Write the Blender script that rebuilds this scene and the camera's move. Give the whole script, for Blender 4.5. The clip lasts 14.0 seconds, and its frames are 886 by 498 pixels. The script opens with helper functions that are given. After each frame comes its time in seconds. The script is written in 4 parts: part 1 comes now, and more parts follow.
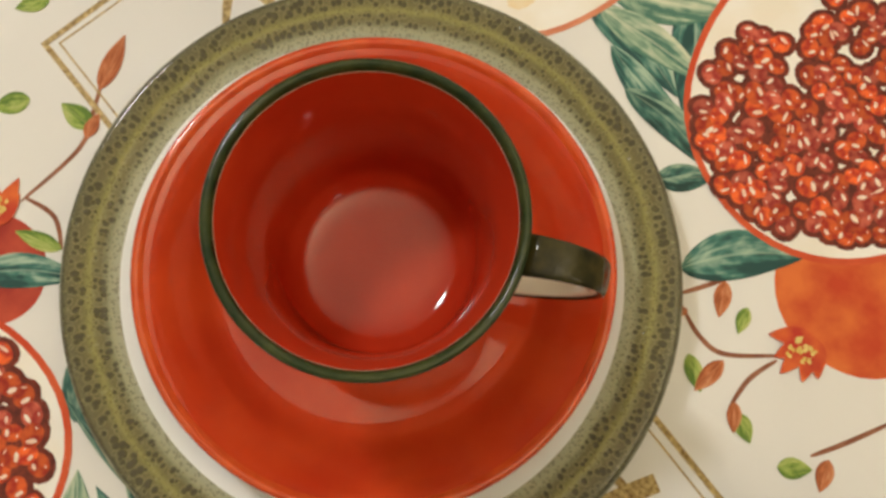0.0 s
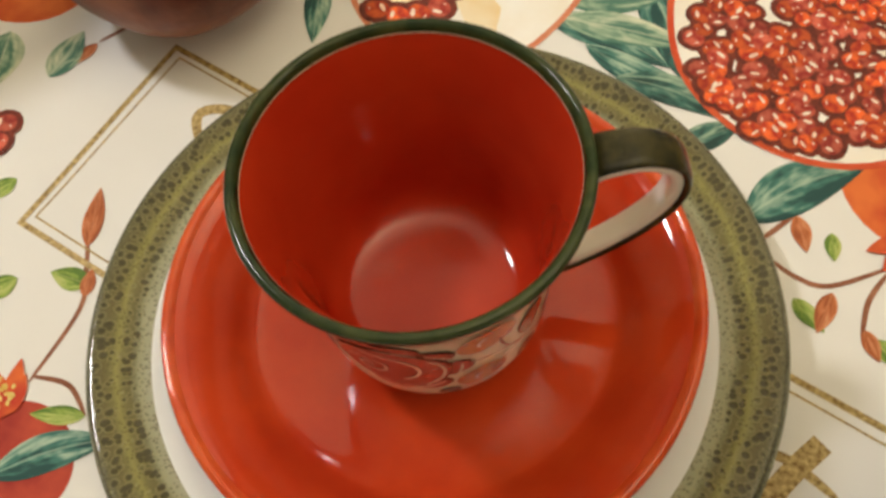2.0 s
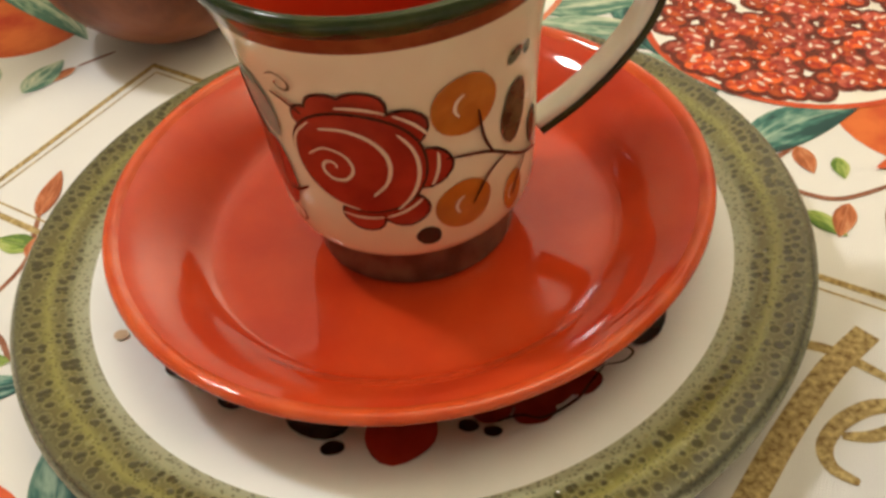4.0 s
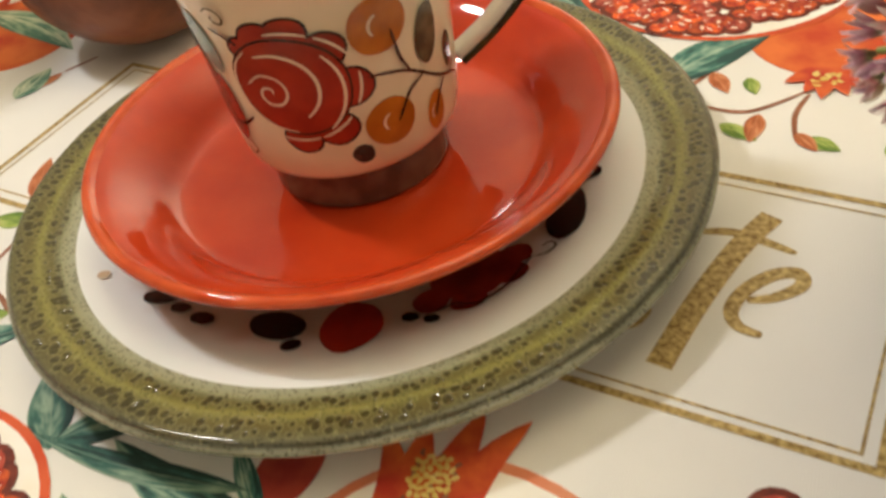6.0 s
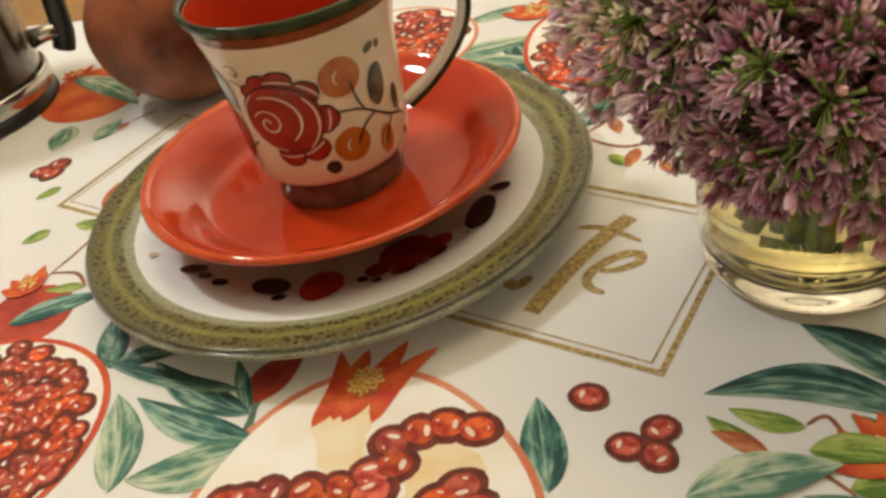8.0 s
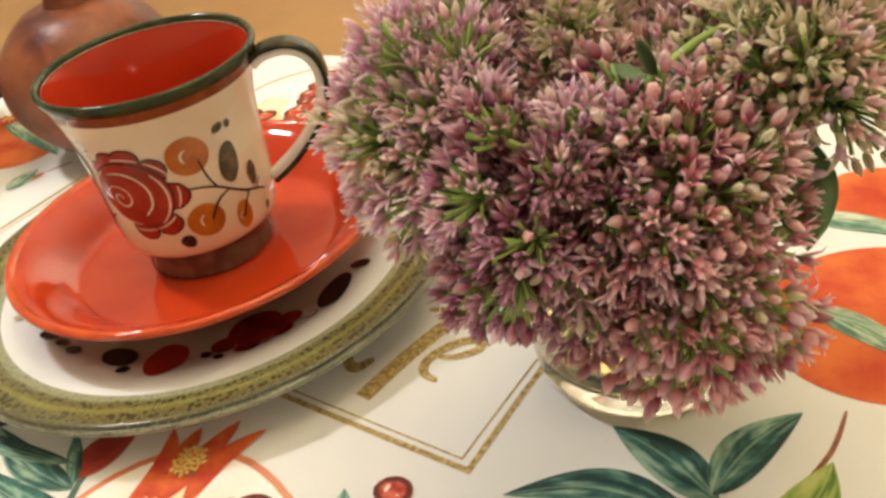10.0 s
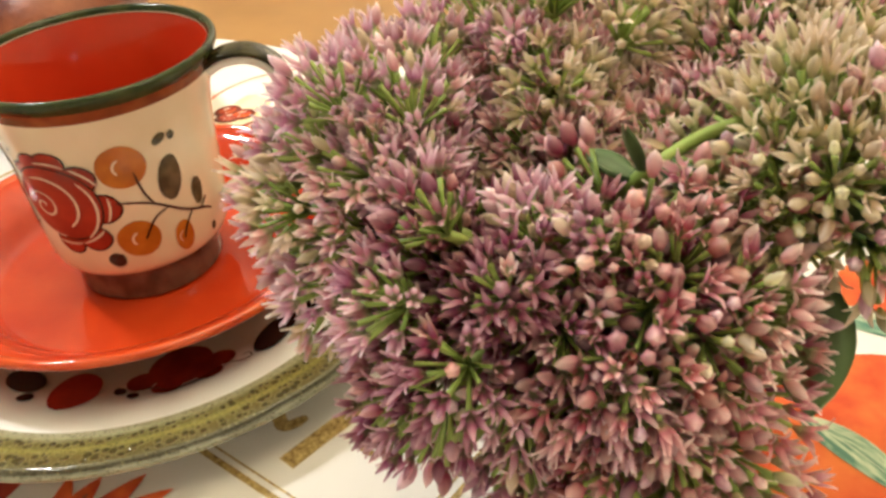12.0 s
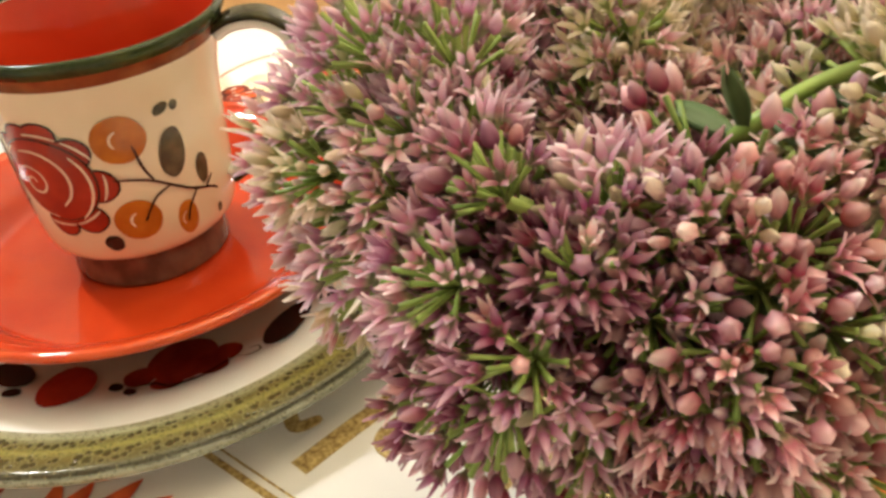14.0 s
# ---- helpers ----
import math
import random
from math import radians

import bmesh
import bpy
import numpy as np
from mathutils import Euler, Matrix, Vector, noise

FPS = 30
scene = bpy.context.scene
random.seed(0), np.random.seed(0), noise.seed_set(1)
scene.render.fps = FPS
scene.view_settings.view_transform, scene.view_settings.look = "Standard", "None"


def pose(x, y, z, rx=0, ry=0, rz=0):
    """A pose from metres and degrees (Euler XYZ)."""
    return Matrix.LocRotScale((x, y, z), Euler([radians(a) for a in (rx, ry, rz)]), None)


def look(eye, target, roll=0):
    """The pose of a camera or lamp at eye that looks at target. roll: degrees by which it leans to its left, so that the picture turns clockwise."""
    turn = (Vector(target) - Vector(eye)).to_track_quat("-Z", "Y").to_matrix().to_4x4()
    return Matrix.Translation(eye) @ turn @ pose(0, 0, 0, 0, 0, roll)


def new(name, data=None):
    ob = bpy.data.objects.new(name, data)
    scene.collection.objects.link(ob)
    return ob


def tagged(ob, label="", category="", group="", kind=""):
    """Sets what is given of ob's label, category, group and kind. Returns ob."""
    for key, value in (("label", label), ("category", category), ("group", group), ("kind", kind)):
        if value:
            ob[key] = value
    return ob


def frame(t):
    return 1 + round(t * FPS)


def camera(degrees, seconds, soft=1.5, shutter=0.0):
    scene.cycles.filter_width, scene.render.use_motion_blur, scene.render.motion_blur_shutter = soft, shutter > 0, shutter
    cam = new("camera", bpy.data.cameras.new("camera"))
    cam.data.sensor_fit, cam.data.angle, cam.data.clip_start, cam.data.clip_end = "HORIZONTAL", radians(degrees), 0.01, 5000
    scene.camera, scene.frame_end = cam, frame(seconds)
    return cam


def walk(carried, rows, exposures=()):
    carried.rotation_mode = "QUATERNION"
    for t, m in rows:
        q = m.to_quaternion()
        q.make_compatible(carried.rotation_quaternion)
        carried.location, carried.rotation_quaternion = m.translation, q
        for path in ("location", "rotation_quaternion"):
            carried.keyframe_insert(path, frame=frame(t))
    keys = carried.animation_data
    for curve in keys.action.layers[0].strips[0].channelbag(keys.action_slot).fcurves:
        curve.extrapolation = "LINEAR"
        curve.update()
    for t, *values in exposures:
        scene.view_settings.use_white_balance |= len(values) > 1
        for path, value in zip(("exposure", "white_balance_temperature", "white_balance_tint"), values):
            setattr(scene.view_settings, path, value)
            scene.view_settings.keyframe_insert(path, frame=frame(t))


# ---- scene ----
cam = camera(51.24, 14.0, soft=3.0, shutter=0.3)
ROWS = [
    (0.0, 0.0450, -0.0234, 0.3021, 10.94, -0.86, 42.09),
    (0.5, 0.0455, -0.0232, 0.2952, 12.72, 0.56, 37.63),
    (1.0, 0.0494, -0.0369, 0.2788, 15.43, 1.92, 33.34),
    (1.5, 0.0589, -0.0523, 0.2752, 21.99, 3.90, 27.42),
    (2.0, 0.0598, -0.0792, 0.2551, 26.11, 4.32, 24.27),
    (2.5, 0.0494, -0.0855, 0.2223, 30.23, 4.18, 22.50),
    (3.0, 0.0545, -0.1145, 0.2025, 41.35, 3.68, 21.65),
    (3.2, 0.0632, -0.1333, 0.1908, 43.32, 3.33, 22.43),
    (5.3, 0.1013, -0.1544, 0.1650, 47.93, 9.09, 21.09),
    (5.5, 0.1043, -0.1530, 0.1669, 48.25, 9.15, 20.60),
    (6.0, 0.1195, -0.1780, 0.1634, 48.12, 9.44, 20.50),
    (6.5, 0.1444, -0.1988, 0.1652, 49.82, 10.55, 21.27),
    (7.0, 0.1675, -0.2141, 0.1785, 50.86, 11.10, 22.20),
    (7.5, 0.1847, -0.2272, 0.1844, 52.55, 11.16, 22.91),
    (8.0, 0.1902, -0.2448, 0.1950, 53.25, 10.85, 23.62),
    (8.5, 0.2055, -0.2442, 0.2026, 53.77, 10.79, 23.92),
    (9.0, 0.2296, -0.2283, 0.2097, 54.03, 10.49, 23.94),
    (9.2, 0.2399, -0.2261, 0.2058, 54.70, 11.81, 24.46),
    (11.3, 0.2424, -0.1799, 0.1967, 55.05, 5.00, 29.34),
    (11.5, 0.2409, -0.1781, 0.1947, 55.20, 4.82, 29.51),
    (12.0, 0.2340, -0.1684, 0.1949, 55.17, 4.69, 29.85),
    (12.5, 0.2306, -0.1629, 0.1876, 55.15, 4.61, 30.25),
    (13.0, 0.2291, -0.1586, 0.1842, 55.15, 4.52, 30.31),
    (13.5, 0.2245, -0.1541, 0.1799, 55.07, 4.58, 30.11),
    (14.0, 0.2174, -0.1563, 0.1779, 55.08, 4.45, 30.29),
]
walk(cam, [(t, pose(x, y, z, rx, ry, rz)) for t, x, y, z, rx, ry, rz in ROWS],
     exposures=[(0.0, -0.28), (3.0, -0.05), (5.5, 0.10), (8.0, -0.08), (9.2, 0.20), (11.3, 0.62), (14.0, 0.70)])

# ---------------------------------------------------------------- light
scene.view_settings.exposure = 0.0
world = bpy.data.worlds.new("room_air")
world.use_nodes = True
world.node_tree.nodes["Background"].inputs[0].default_value = (1.0, 0.86, 0.68, 1)
world.node_tree.nodes["Background"].inputs[1].default_value = 0.02
scene.world = world


def bulb(name, at, power, colour, radius):
    data = bpy.data.lights.new(name, "POINT")
    data.energy, data.color, data.shadow_soft_size = power, colour, radius
    ob = new(name, data)
    ob.location = at
    return ob


# an uplighter under the pale ceiling, a lamp that washes the far wall, a cool lamp to the west, a warm one to the east
WARM = (1.0, 0.85, 0.56)


def washer(name, at, towards, power, colour):
    data = bpy.data.lights.new(name, "AREA")
    data.shape, data.size, data.energy, data.color = "DISK", 0.30, power, colour
    new(name, data).matrix_world = look(at, towards)


washer("uplighter", (0.50, 0.22, 1.08), (0.50, 0.22, 3.0), 30.0, WARM)
washer("wall_washer", (-0.40, 1.35, 0.70), (-0.40, 2.20, 1.05), 18.0, (1.0, 0.92, 0.78))
bulb("side_lamp_bulb", (-0.46, 0.03, 0.74), 11.5, (1.0, 0.98, 0.95), 0.045)
bulb("standing_lamp_bulb", (0.85, 0.15, 0.85), 3.0, (1.0, 0.88, 0.64), 0.12)


# ---------------------------------------------------------------- materials
def nodes_of(name):
    m = bpy.data.materials.new(name)
    m.use_nodes = True
    return m, m.node_tree.nodes, m.node_tree.links, m.node_tree.nodes["Principled BSDF"]


def material(name, a, b, scale=60.0, rough=0.5, detail=4.0, bump=0.0, bump_scale=None, metal=0.0, coat=0.0, per_object=0.0, spread=0.15, coords="Object", rough_var=0.0, spec=0.5):
    """Two colours mixed by noise at one scale, with relief and mottled gloss at another."""
    m, n, l, p = nodes_of(name)
    co = n.new("ShaderNodeTexCoord")
    big = n.new("ShaderNodeTexNoise")
    big.inputs["Scale"].default_value, big.inputs["Detail"].default_value = scale, detail
    l.new(co.outputs[coords], big.inputs["Vector"])
    ramp = n.new("ShaderNodeMapRange")
    ramp.inputs[1].default_value, ramp.inputs[2].default_value = 0.5 - spread, 0.5 + spread
    l.new(big.outputs["Fac"], ramp.inputs[0])
    mix = n.new("ShaderNodeMix")
    mix.data_type = "RGBA"
    mix.inputs[6].default_value, mix.inputs[7].default_value = (*a, 1), (*b, 1)
    l.new(ramp.outputs[0], mix.inputs[0])
    out = mix.outputs[2]
    if per_object:
        info, hsv, ran = n.new("ShaderNodeObjectInfo"), n.new("ShaderNodeHueSaturation"), n.new("ShaderNodeMapRange")
        ran.inputs[3].default_value, ran.inputs[4].default_value = 1 - per_object, 1 + per_object
        l.new(info.outputs["Random"], ran.inputs[0])
        l.new(ran.outputs[0], hsv.inputs["Value"])
        l.new(out, hsv.inputs["Color"])
        out = hsv.outputs[0]
    l.new(out, p.inputs["Base Color"])
    p.inputs["Roughness"].default_value, p.inputs["Metallic"].default_value = rough, metal
    p.inputs["Specular IOR Level"].default_value = spec
    p.inputs["Coat Weight"].default_value, p.inputs["Coat Roughness"].default_value = coat, 0.04
    fine = n.new("ShaderNodeTexNoise")
    fine.inputs["Scale"].default_value, fine.inputs["Detail"].default_value = bump_scale or scale * 6, 3
    l.new(co.outputs[coords], fine.inputs["Vector"])
    if rough_var:
        rr = n.new("ShaderNodeMapRange")
        rr.inputs[3].default_value, rr.inputs[4].default_value = max(0.02, rough - rough_var), rough + rough_var
        l.new(fine.outputs["Fac"], rr.inputs[0])
        l.new(rr.outputs[0], p.inputs["Roughness"])
    if bump:
        bp = n.new("ShaderNodeBump")
        bp.inputs["Strength"].default_value, bp.inputs["Distance"].default_value = bump, 0.001
        l.new(fine.outputs["Fac"], bp.inputs["Height"])
        l.new(bp.outputs[0], p.inputs["Normal"])
    return m


def leaf_material(name, dark, mid, light, rough=0.75):
    """Watercolour leaf: broken strokes that run from a pale midrib to the edge."""
    m, n, l, p = nodes_of(name)
    uv = n.new("ShaderNodeUVMap")
    sep = n.new("ShaderNodeSeparateXYZ")
    l.new(uv.outputs[0], sep.inputs[0])

    def calc(op, a, b=None, c=None):
        q = n.new("ShaderNodeMath")
        q.operation = op
        for i, s in enumerate((a, b, c)):
            if s is None:
                continue
            if isinstance(s, (int, float)):
                q.inputs[i].default_value = s
            else:
                l.new(s, q.inputs[i])
        return q.outputs[0]

    side = calc("ABSOLUTE", calc("SUBTRACT", sep.outputs[1], 0.5))
    co = n.new("ShaderNodeTexCoord")
    blot = n.new("ShaderNodeTexNoise")
    blot.inputs["Scale"].default_value, blot.inputs["Detail"].default_value = 130, 5
    l.new(co.outputs["Object"], blot.inputs["Vector"])
    info, join = n.new("ShaderNodeObjectInfo"), n.new("ShaderNodeCombineXYZ")
    l.new(calc("MULTIPLY", calc("SUBTRACT", sep.outputs[0], calc("MULTIPLY", side, 0.8)), 3.2), join.inputs[0])
    l.new(calc("MULTIPLY", sep.outputs[1], 5.0), join.inputs[1])
    l.new(calc("MULTIPLY", info.outputs["Random"], 40.0), join.inputs[2])
    dry = n.new("ShaderNodeTexNoise")
    dry.inputs["Scale"].default_value, dry.inputs["Detail"].default_value = 1.0, 5
    l.new(join.outputs[0], dry.inputs["Vector"])
    vein = calc("SINE", calc("MULTIPLY_ADD", calc("SUBTRACT", sep.outputs[0], calc("MULTIPLY", side, 0.35)), 52.0, calc("MULTIPLY", blot.outputs["Fac"], 9.0)))
    tone = calc("ADD", calc("MULTIPLY_ADD", vein, 0.04, 0.02), calc("ADD", calc("MULTIPLY_ADD", dry.outputs["Fac"], 2.2, -0.95), calc("ADD", calc("MULTIPLY", sep.outputs[1], 0.55), calc("MULTIPLY_ADD", blot.outputs["Fac"], 0.9, -0.42))))
    ramp = n.new("ShaderNodeValToRGB")
    ramp.color_ramp.elements[0].position, ramp.color_ramp.elements[1].position = 0.2, 0.95
    ramp.color_ramp.elements[0].color, ramp.color_ramp.elements[1].color = (*dark, 1), (*light, 1)
    e = ramp.color_ramp.elements.new(0.5)
    e.color = (*mid, 1)
    l.new(tone, ramp.inputs[0])
    rib = n.new("ShaderNodeMix")
    rib.data_type = "RGBA"
    rib.inputs[7].default_value = (*light, 1)
    l.new(calc("MULTIPLY", calc("LESS_THAN", side, 0.03), 0.45), rib.inputs[0])
    l.new(ramp.outputs[0], rib.inputs[6])
    l.new(rib.outputs[2], p.inputs["Base Color"])
    p.inputs["Roughness"].default_value = rough
    return m


def glass_material(name, colour, ior=1.45, rough=0.0):
    m, n, l, p = nodes_of(name)
    p.inputs["Base Color"].default_value = (*colour, 1)
    p.inputs["Transmission Weight"].default_value, p.inputs["IOR"].default_value, p.inputs["Roughness"].default_value = 1.0, ior, rough
    return m


def pitted_glaze(name):
    """Running olive glaze with rows of dark burst bubbles, by distance from the plate's axis."""
    m, n, l, p = nodes_of(name)
    co = n.new("ShaderNodeTexCoord")
    sep = n.new("ShaderNodeSeparateXYZ")
    l.new(co.outputs["Object"], sep.inputs[0])

    def calc(op, a, b=None, c=None):
        q = n.new("ShaderNodeMath")
        q.operation = op
        for i, s in enumerate((a, b, c)):
            if s is None:
                continue
            if isinstance(s, (int, float)):
                q.inputs[i].default_value = s
            else:
                l.new(s, q.inputs[i])
        return q.outputs[0]

    r = calc("SQRT", calc("ADD", calc("POWER", calc("ABSOLUTE", sep.outputs[0]), 2.0), calc("POWER", calc("ABSOLUTE", sep.outputs[1]), 2.0)))
    wob = n.new("ShaderNodeTexNoise")
    wob.inputs["Scale"].default_value, wob.inputs["Detail"].default_value = 90, 4
    l.new(co.outputs["Object"], wob.inputs["Vector"])
    rw = calc("MULTIPLY_ADD", calc("SUBTRACT", wob.outputs["Fac"], 0.5), 0.0022, r)

    ang = calc("ARCTAN2", sep.outputs[1], sep.outputs[0])
    join = n.new("ShaderNodeCombineXYZ")
    l.new(calc("MULTIPLY", ang, 38.0), join.inputs[0])
    l.new(calc("MULTIPLY", calc("SUBTRACT", rw, 0.0800), 330.0), join.inputs[1])
    pits = n.new("ShaderNodeTexVoronoi")
    pits.voronoi_dimensions = "2D"
    pits.inputs["Scale"].default_value, pits.inputs["Randomness"].default_value = 1.0, 0.95
    l.new(join.outputs[0], pits.inputs["Vector"])
    small = n.new("ShaderNodeTexVoronoi")
    small.inputs["Scale"].default_value = 900
    l.new(co.outputs["Object"], small.inputs["Vector"])
    inrow = calc("MAXIMUM", calc("SUBTRACT", 1.0, calc("DIVIDE", calc("ABSOLUTE", calc("SUBTRACT", rw, 0.0922)), 0.0036)), calc("SUBTRACT", 1.0, calc("DIVIDE", calc("ABSOLUTE", calc("SUBTRACT", rw, 0.0852)), 0.0028)))
    inrow = calc("MINIMUM", calc("MULTIPLY", calc("MAXIMUM", inrow, 0.0), 2.2), 1.0)
    cell = n.new("ShaderNodeSeparateColor")
    l.new(pits.outputs["Color"], cell.inputs[0])
    size = calc("MULTIPLY", calc("MULTIPLY_ADD", cell.outputs[0], 0.30, calc("MULTIPLY_ADD", wob.outputs["Fac"], 0.50, 0.02)), inrow)
    hole = calc("MULTIPLY", calc("SUBTRACT", size, pits.outputs["Distance"]), 5.0)
    hole = calc("MINIMUM", calc("MAXIMUM", hole, 0.0), 1.0)
    ring = calc("MAXIMUM", calc("SUBTRACT", 1.0, calc("DIVIDE", calc("ABSOLUTE", calc("SUBTRACT", calc("SUBTRACT", pits.outputs["Distance"], size), 0.06)), 0.07)), 0.0)
    speck = calc("MULTIPLY", calc("SUBTRACT", 0.40, small.outputs["Distance"]), 8.0)
    speck = calc("MULTIPLY", calc("MINIMUM", calc("MAXIMUM", speck, 0.0), 1.0), 0.5)
    dark = calc("MAXIMUM", calc("MULTIPLY", hole, 0.86), calc("MAXIMUM", speck, calc("MULTIPLY", inrow, 0.34)))
    ramp = n.new("ShaderNodeValToRGB")
    pos = calc("DIVIDE", calc("SUBTRACT", rw, 0.0785), 0.0195)
    l.new(pos, ramp.inputs[0])
    el = ramp.color_ramp.elements
    el[0].position, el[0].color = 0.0, (0.56, 0.58, 0.47, 1)
    el[1].position, el[1].color = 1.0, (0.36, 0.37, 0.27, 1)
    for at, c in ((0.05, (0.38, 0.40, 0.29, 1)), (0.22, (0.33, 0.34, 0.20, 1)), (0.34, (0.19, 0.175, 0.060, 1)), (0.52, (0.25, 0.235, 0.070, 1)), (0.70, (0.17, 0.15, 0.050, 1)), (0.85, (0.15, 0.14, 0.065, 1)), (0.93, (0.085, 0.085, 0.055, 1))):
        q = el.new(at)
        q.color = c
    mix = n.new("ShaderNodeMix")
    mix.data_type = "RGBA"
    l.new(dark, mix.inputs[0])
    l.new(ramp.outputs[0], mix.inputs[6])
    mix.inputs[7].default_value = (0.042, 0.037, 0.014, 1)
    pale = n.new("ShaderNodeMix")
    pale.data_type = "RGBA"
    l.new(calc("MULTIPLY", ring, 0.40), pale.inputs[0])
    l.new(mix.outputs[2], pale.inputs[6])
    pale.inputs[7].default_value = (0.38, 0.36, 0.17, 1)
    l.new(pale.outputs[2], p.inputs["Base Color"])
    p.inputs["Roughness"].default_value = 0.10
    bp = n.new("ShaderNodeBump")
    bp.inputs["Strength"].default_value, bp.inputs["Distance"].default_value = 0.55, 0.0006
    l.new(calc("SUBTRACT", calc("MULTIPLY", wob.outputs["Fac"], 0.6), dark), bp.inputs["Height"])
    l.new(bp.outputs[0], p.inputs["Normal"])
    return m


def cloth_material():
    m, n, l, p = nodes_of("white_cotton")
    co = n.new("ShaderNodeTexCoord")
    big = n.new("ShaderNodeTexNoise")
    big.inputs["Scale"].default_value, big.inputs["Detail"].default_value = 22, 5
    l.new(co.outputs["Object"], big.inputs["Vector"])
    mix = n.new("ShaderNodeMix")
    mix.data_type = "RGBA"
    mix.inputs[6].default_value, mix.inputs[7].default_value = (0.74, 0.735, 0.71, 1), (0.81, 0.81, 0.80, 1)
    l.new(big.outputs["Fac"], mix.inputs[0])
    l.new(mix.outputs[2], p.inputs["Base Color"])
    p.inputs["Roughness"].default_value = 0.8
    total = None
    for axis in ("X", "Y"):
        w = n.new("ShaderNodeTexWave")
        w.bands_direction, w.wave_profile = axis, "SIN"
        w.inputs["Scale"].default_value, w.inputs["Distortion"].default_value, w.inputs["Detail"].default_value = 480, 0.6, 1
        l.new(co.outputs["Object"], w.inputs["Vector"])
        bp = n.new("ShaderNodeBump")
        bp.inputs["Strength"].default_value, bp.inputs["Distance"].default_value = 0.22, 0.0002
        l.new(w.outputs["Fac"], bp.inputs["Height"])
        if total:
            l.new(total, bp.inputs["Normal"])
        total = bp.outputs[0]
    fold = n.new("ShaderNodeBump")
    fold.inputs["Strength"].default_value, fold.inputs["Distance"].default_value = 0.5, 0.004
    soft = n.new("ShaderNodeTexNoise")
    soft.inputs["Scale"].default_value, soft.inputs["Detail"].default_value = 9, 2
    l.new(co.outputs["Object"], soft.inputs["Vector"])
    l.new(soft.outputs["Fac"], fold.inputs["Height"])
    l.new(total, fold.inputs["Normal"])
    l.new(fold.outputs[0], p.inputs["Normal"])
    return m


def well_glaze():
    """White glaze with a beige airbrushed cloud round the painted flowers."""
    m = material("airbrushed_white_glaze", (0.80, 0.86, 0.87), (0.85, 0.90, 0.92), 30, 0.12, bump=0.04, bump_scale=80, coat=0.1)
    n, l = m.node_tree.nodes, m.node_tree.links
    p = n["Principled BSDF"]
    src = p.inputs["Base Color"].links[0].from_socket
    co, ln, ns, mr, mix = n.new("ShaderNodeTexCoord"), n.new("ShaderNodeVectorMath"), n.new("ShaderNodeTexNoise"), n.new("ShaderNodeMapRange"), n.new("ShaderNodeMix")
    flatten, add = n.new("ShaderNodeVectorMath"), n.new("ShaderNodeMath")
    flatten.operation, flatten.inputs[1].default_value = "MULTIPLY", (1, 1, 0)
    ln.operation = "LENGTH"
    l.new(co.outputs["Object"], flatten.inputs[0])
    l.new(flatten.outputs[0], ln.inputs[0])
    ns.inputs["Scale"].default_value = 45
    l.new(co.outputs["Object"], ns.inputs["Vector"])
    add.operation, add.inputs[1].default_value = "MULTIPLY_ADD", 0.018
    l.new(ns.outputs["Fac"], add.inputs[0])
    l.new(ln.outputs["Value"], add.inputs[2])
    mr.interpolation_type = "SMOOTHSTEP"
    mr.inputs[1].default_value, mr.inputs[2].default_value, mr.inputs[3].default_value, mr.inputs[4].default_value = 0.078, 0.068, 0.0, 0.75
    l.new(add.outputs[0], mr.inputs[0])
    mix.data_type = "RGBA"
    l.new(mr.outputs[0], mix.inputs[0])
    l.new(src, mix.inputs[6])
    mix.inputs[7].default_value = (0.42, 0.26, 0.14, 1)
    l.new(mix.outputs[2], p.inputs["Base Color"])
    return m


COTTON = cloth_material()
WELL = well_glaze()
RED = material("red_glaze", (0.46, 0.033, 0.009), (0.56, 0.056, 0.013), 38, 0.06, bump=0.05, bump_scale=70, coat=0.12, detail=6)
REDRIM = material("thin_red_glaze", (0.54, 0.055, 0.012), (0.64, 0.10, 0.024), 90, 0.06, bump=0.05, bump_scale=90, coat=0.15)
REDIN = material("red_inner_glaze", (0.44, 0.028, 0.009), (0.53, 0.044, 0.013), 30, 0.06, bump=0.06, bump_scale=90, coat=0.0)
CREAM = material("cream_glaze", (0.74, 0.61, 0.43), (0.80, 0.70, 0.53), 40, 0.14, bump=0.04, bump_scale=90, coat=0.1)
WHITE = material("white_glaze", (0.82, 0.82, 0.77), (0.86, 0.86, 0.82), 30, 0.12, bump=0.04, bump_scale=80, coat=0.1)
GREEN = material("green_rim_glaze", (0.012, 0.026, 0.009), (0.045, 0.058, 0.018), 130, 0.14, bump=0.12, bump_scale=300, spec=0.28)
OLIVE = material("olive_handle_glaze", (0.010, 0.010, 0.005), (0.060, 0.052, 0.016), 170, 0.14, bump=0.25, bump_scale=350, spec=0.25, spread=0.22)
BROWNBAND = material("brown_band_glaze", (0.16, 0.035, 0.014), (0.24, 0.07, 0.025), 180, 0.16, coat=0.1)
FOOT = material("foot_glaze", (0.090, 0.036, 0.023), (0.16, 0.078, 0.050), 160, 0.10, coat=0.1)
PITTED = pitted_glaze("pitted_olive_glaze")
WOOD = material("honey_wood", (0.33, 0.165, 0.045), (0.42, 0.22, 0.065), 14, 0.42, bump=0.15, bump_scale=160, detail=8)
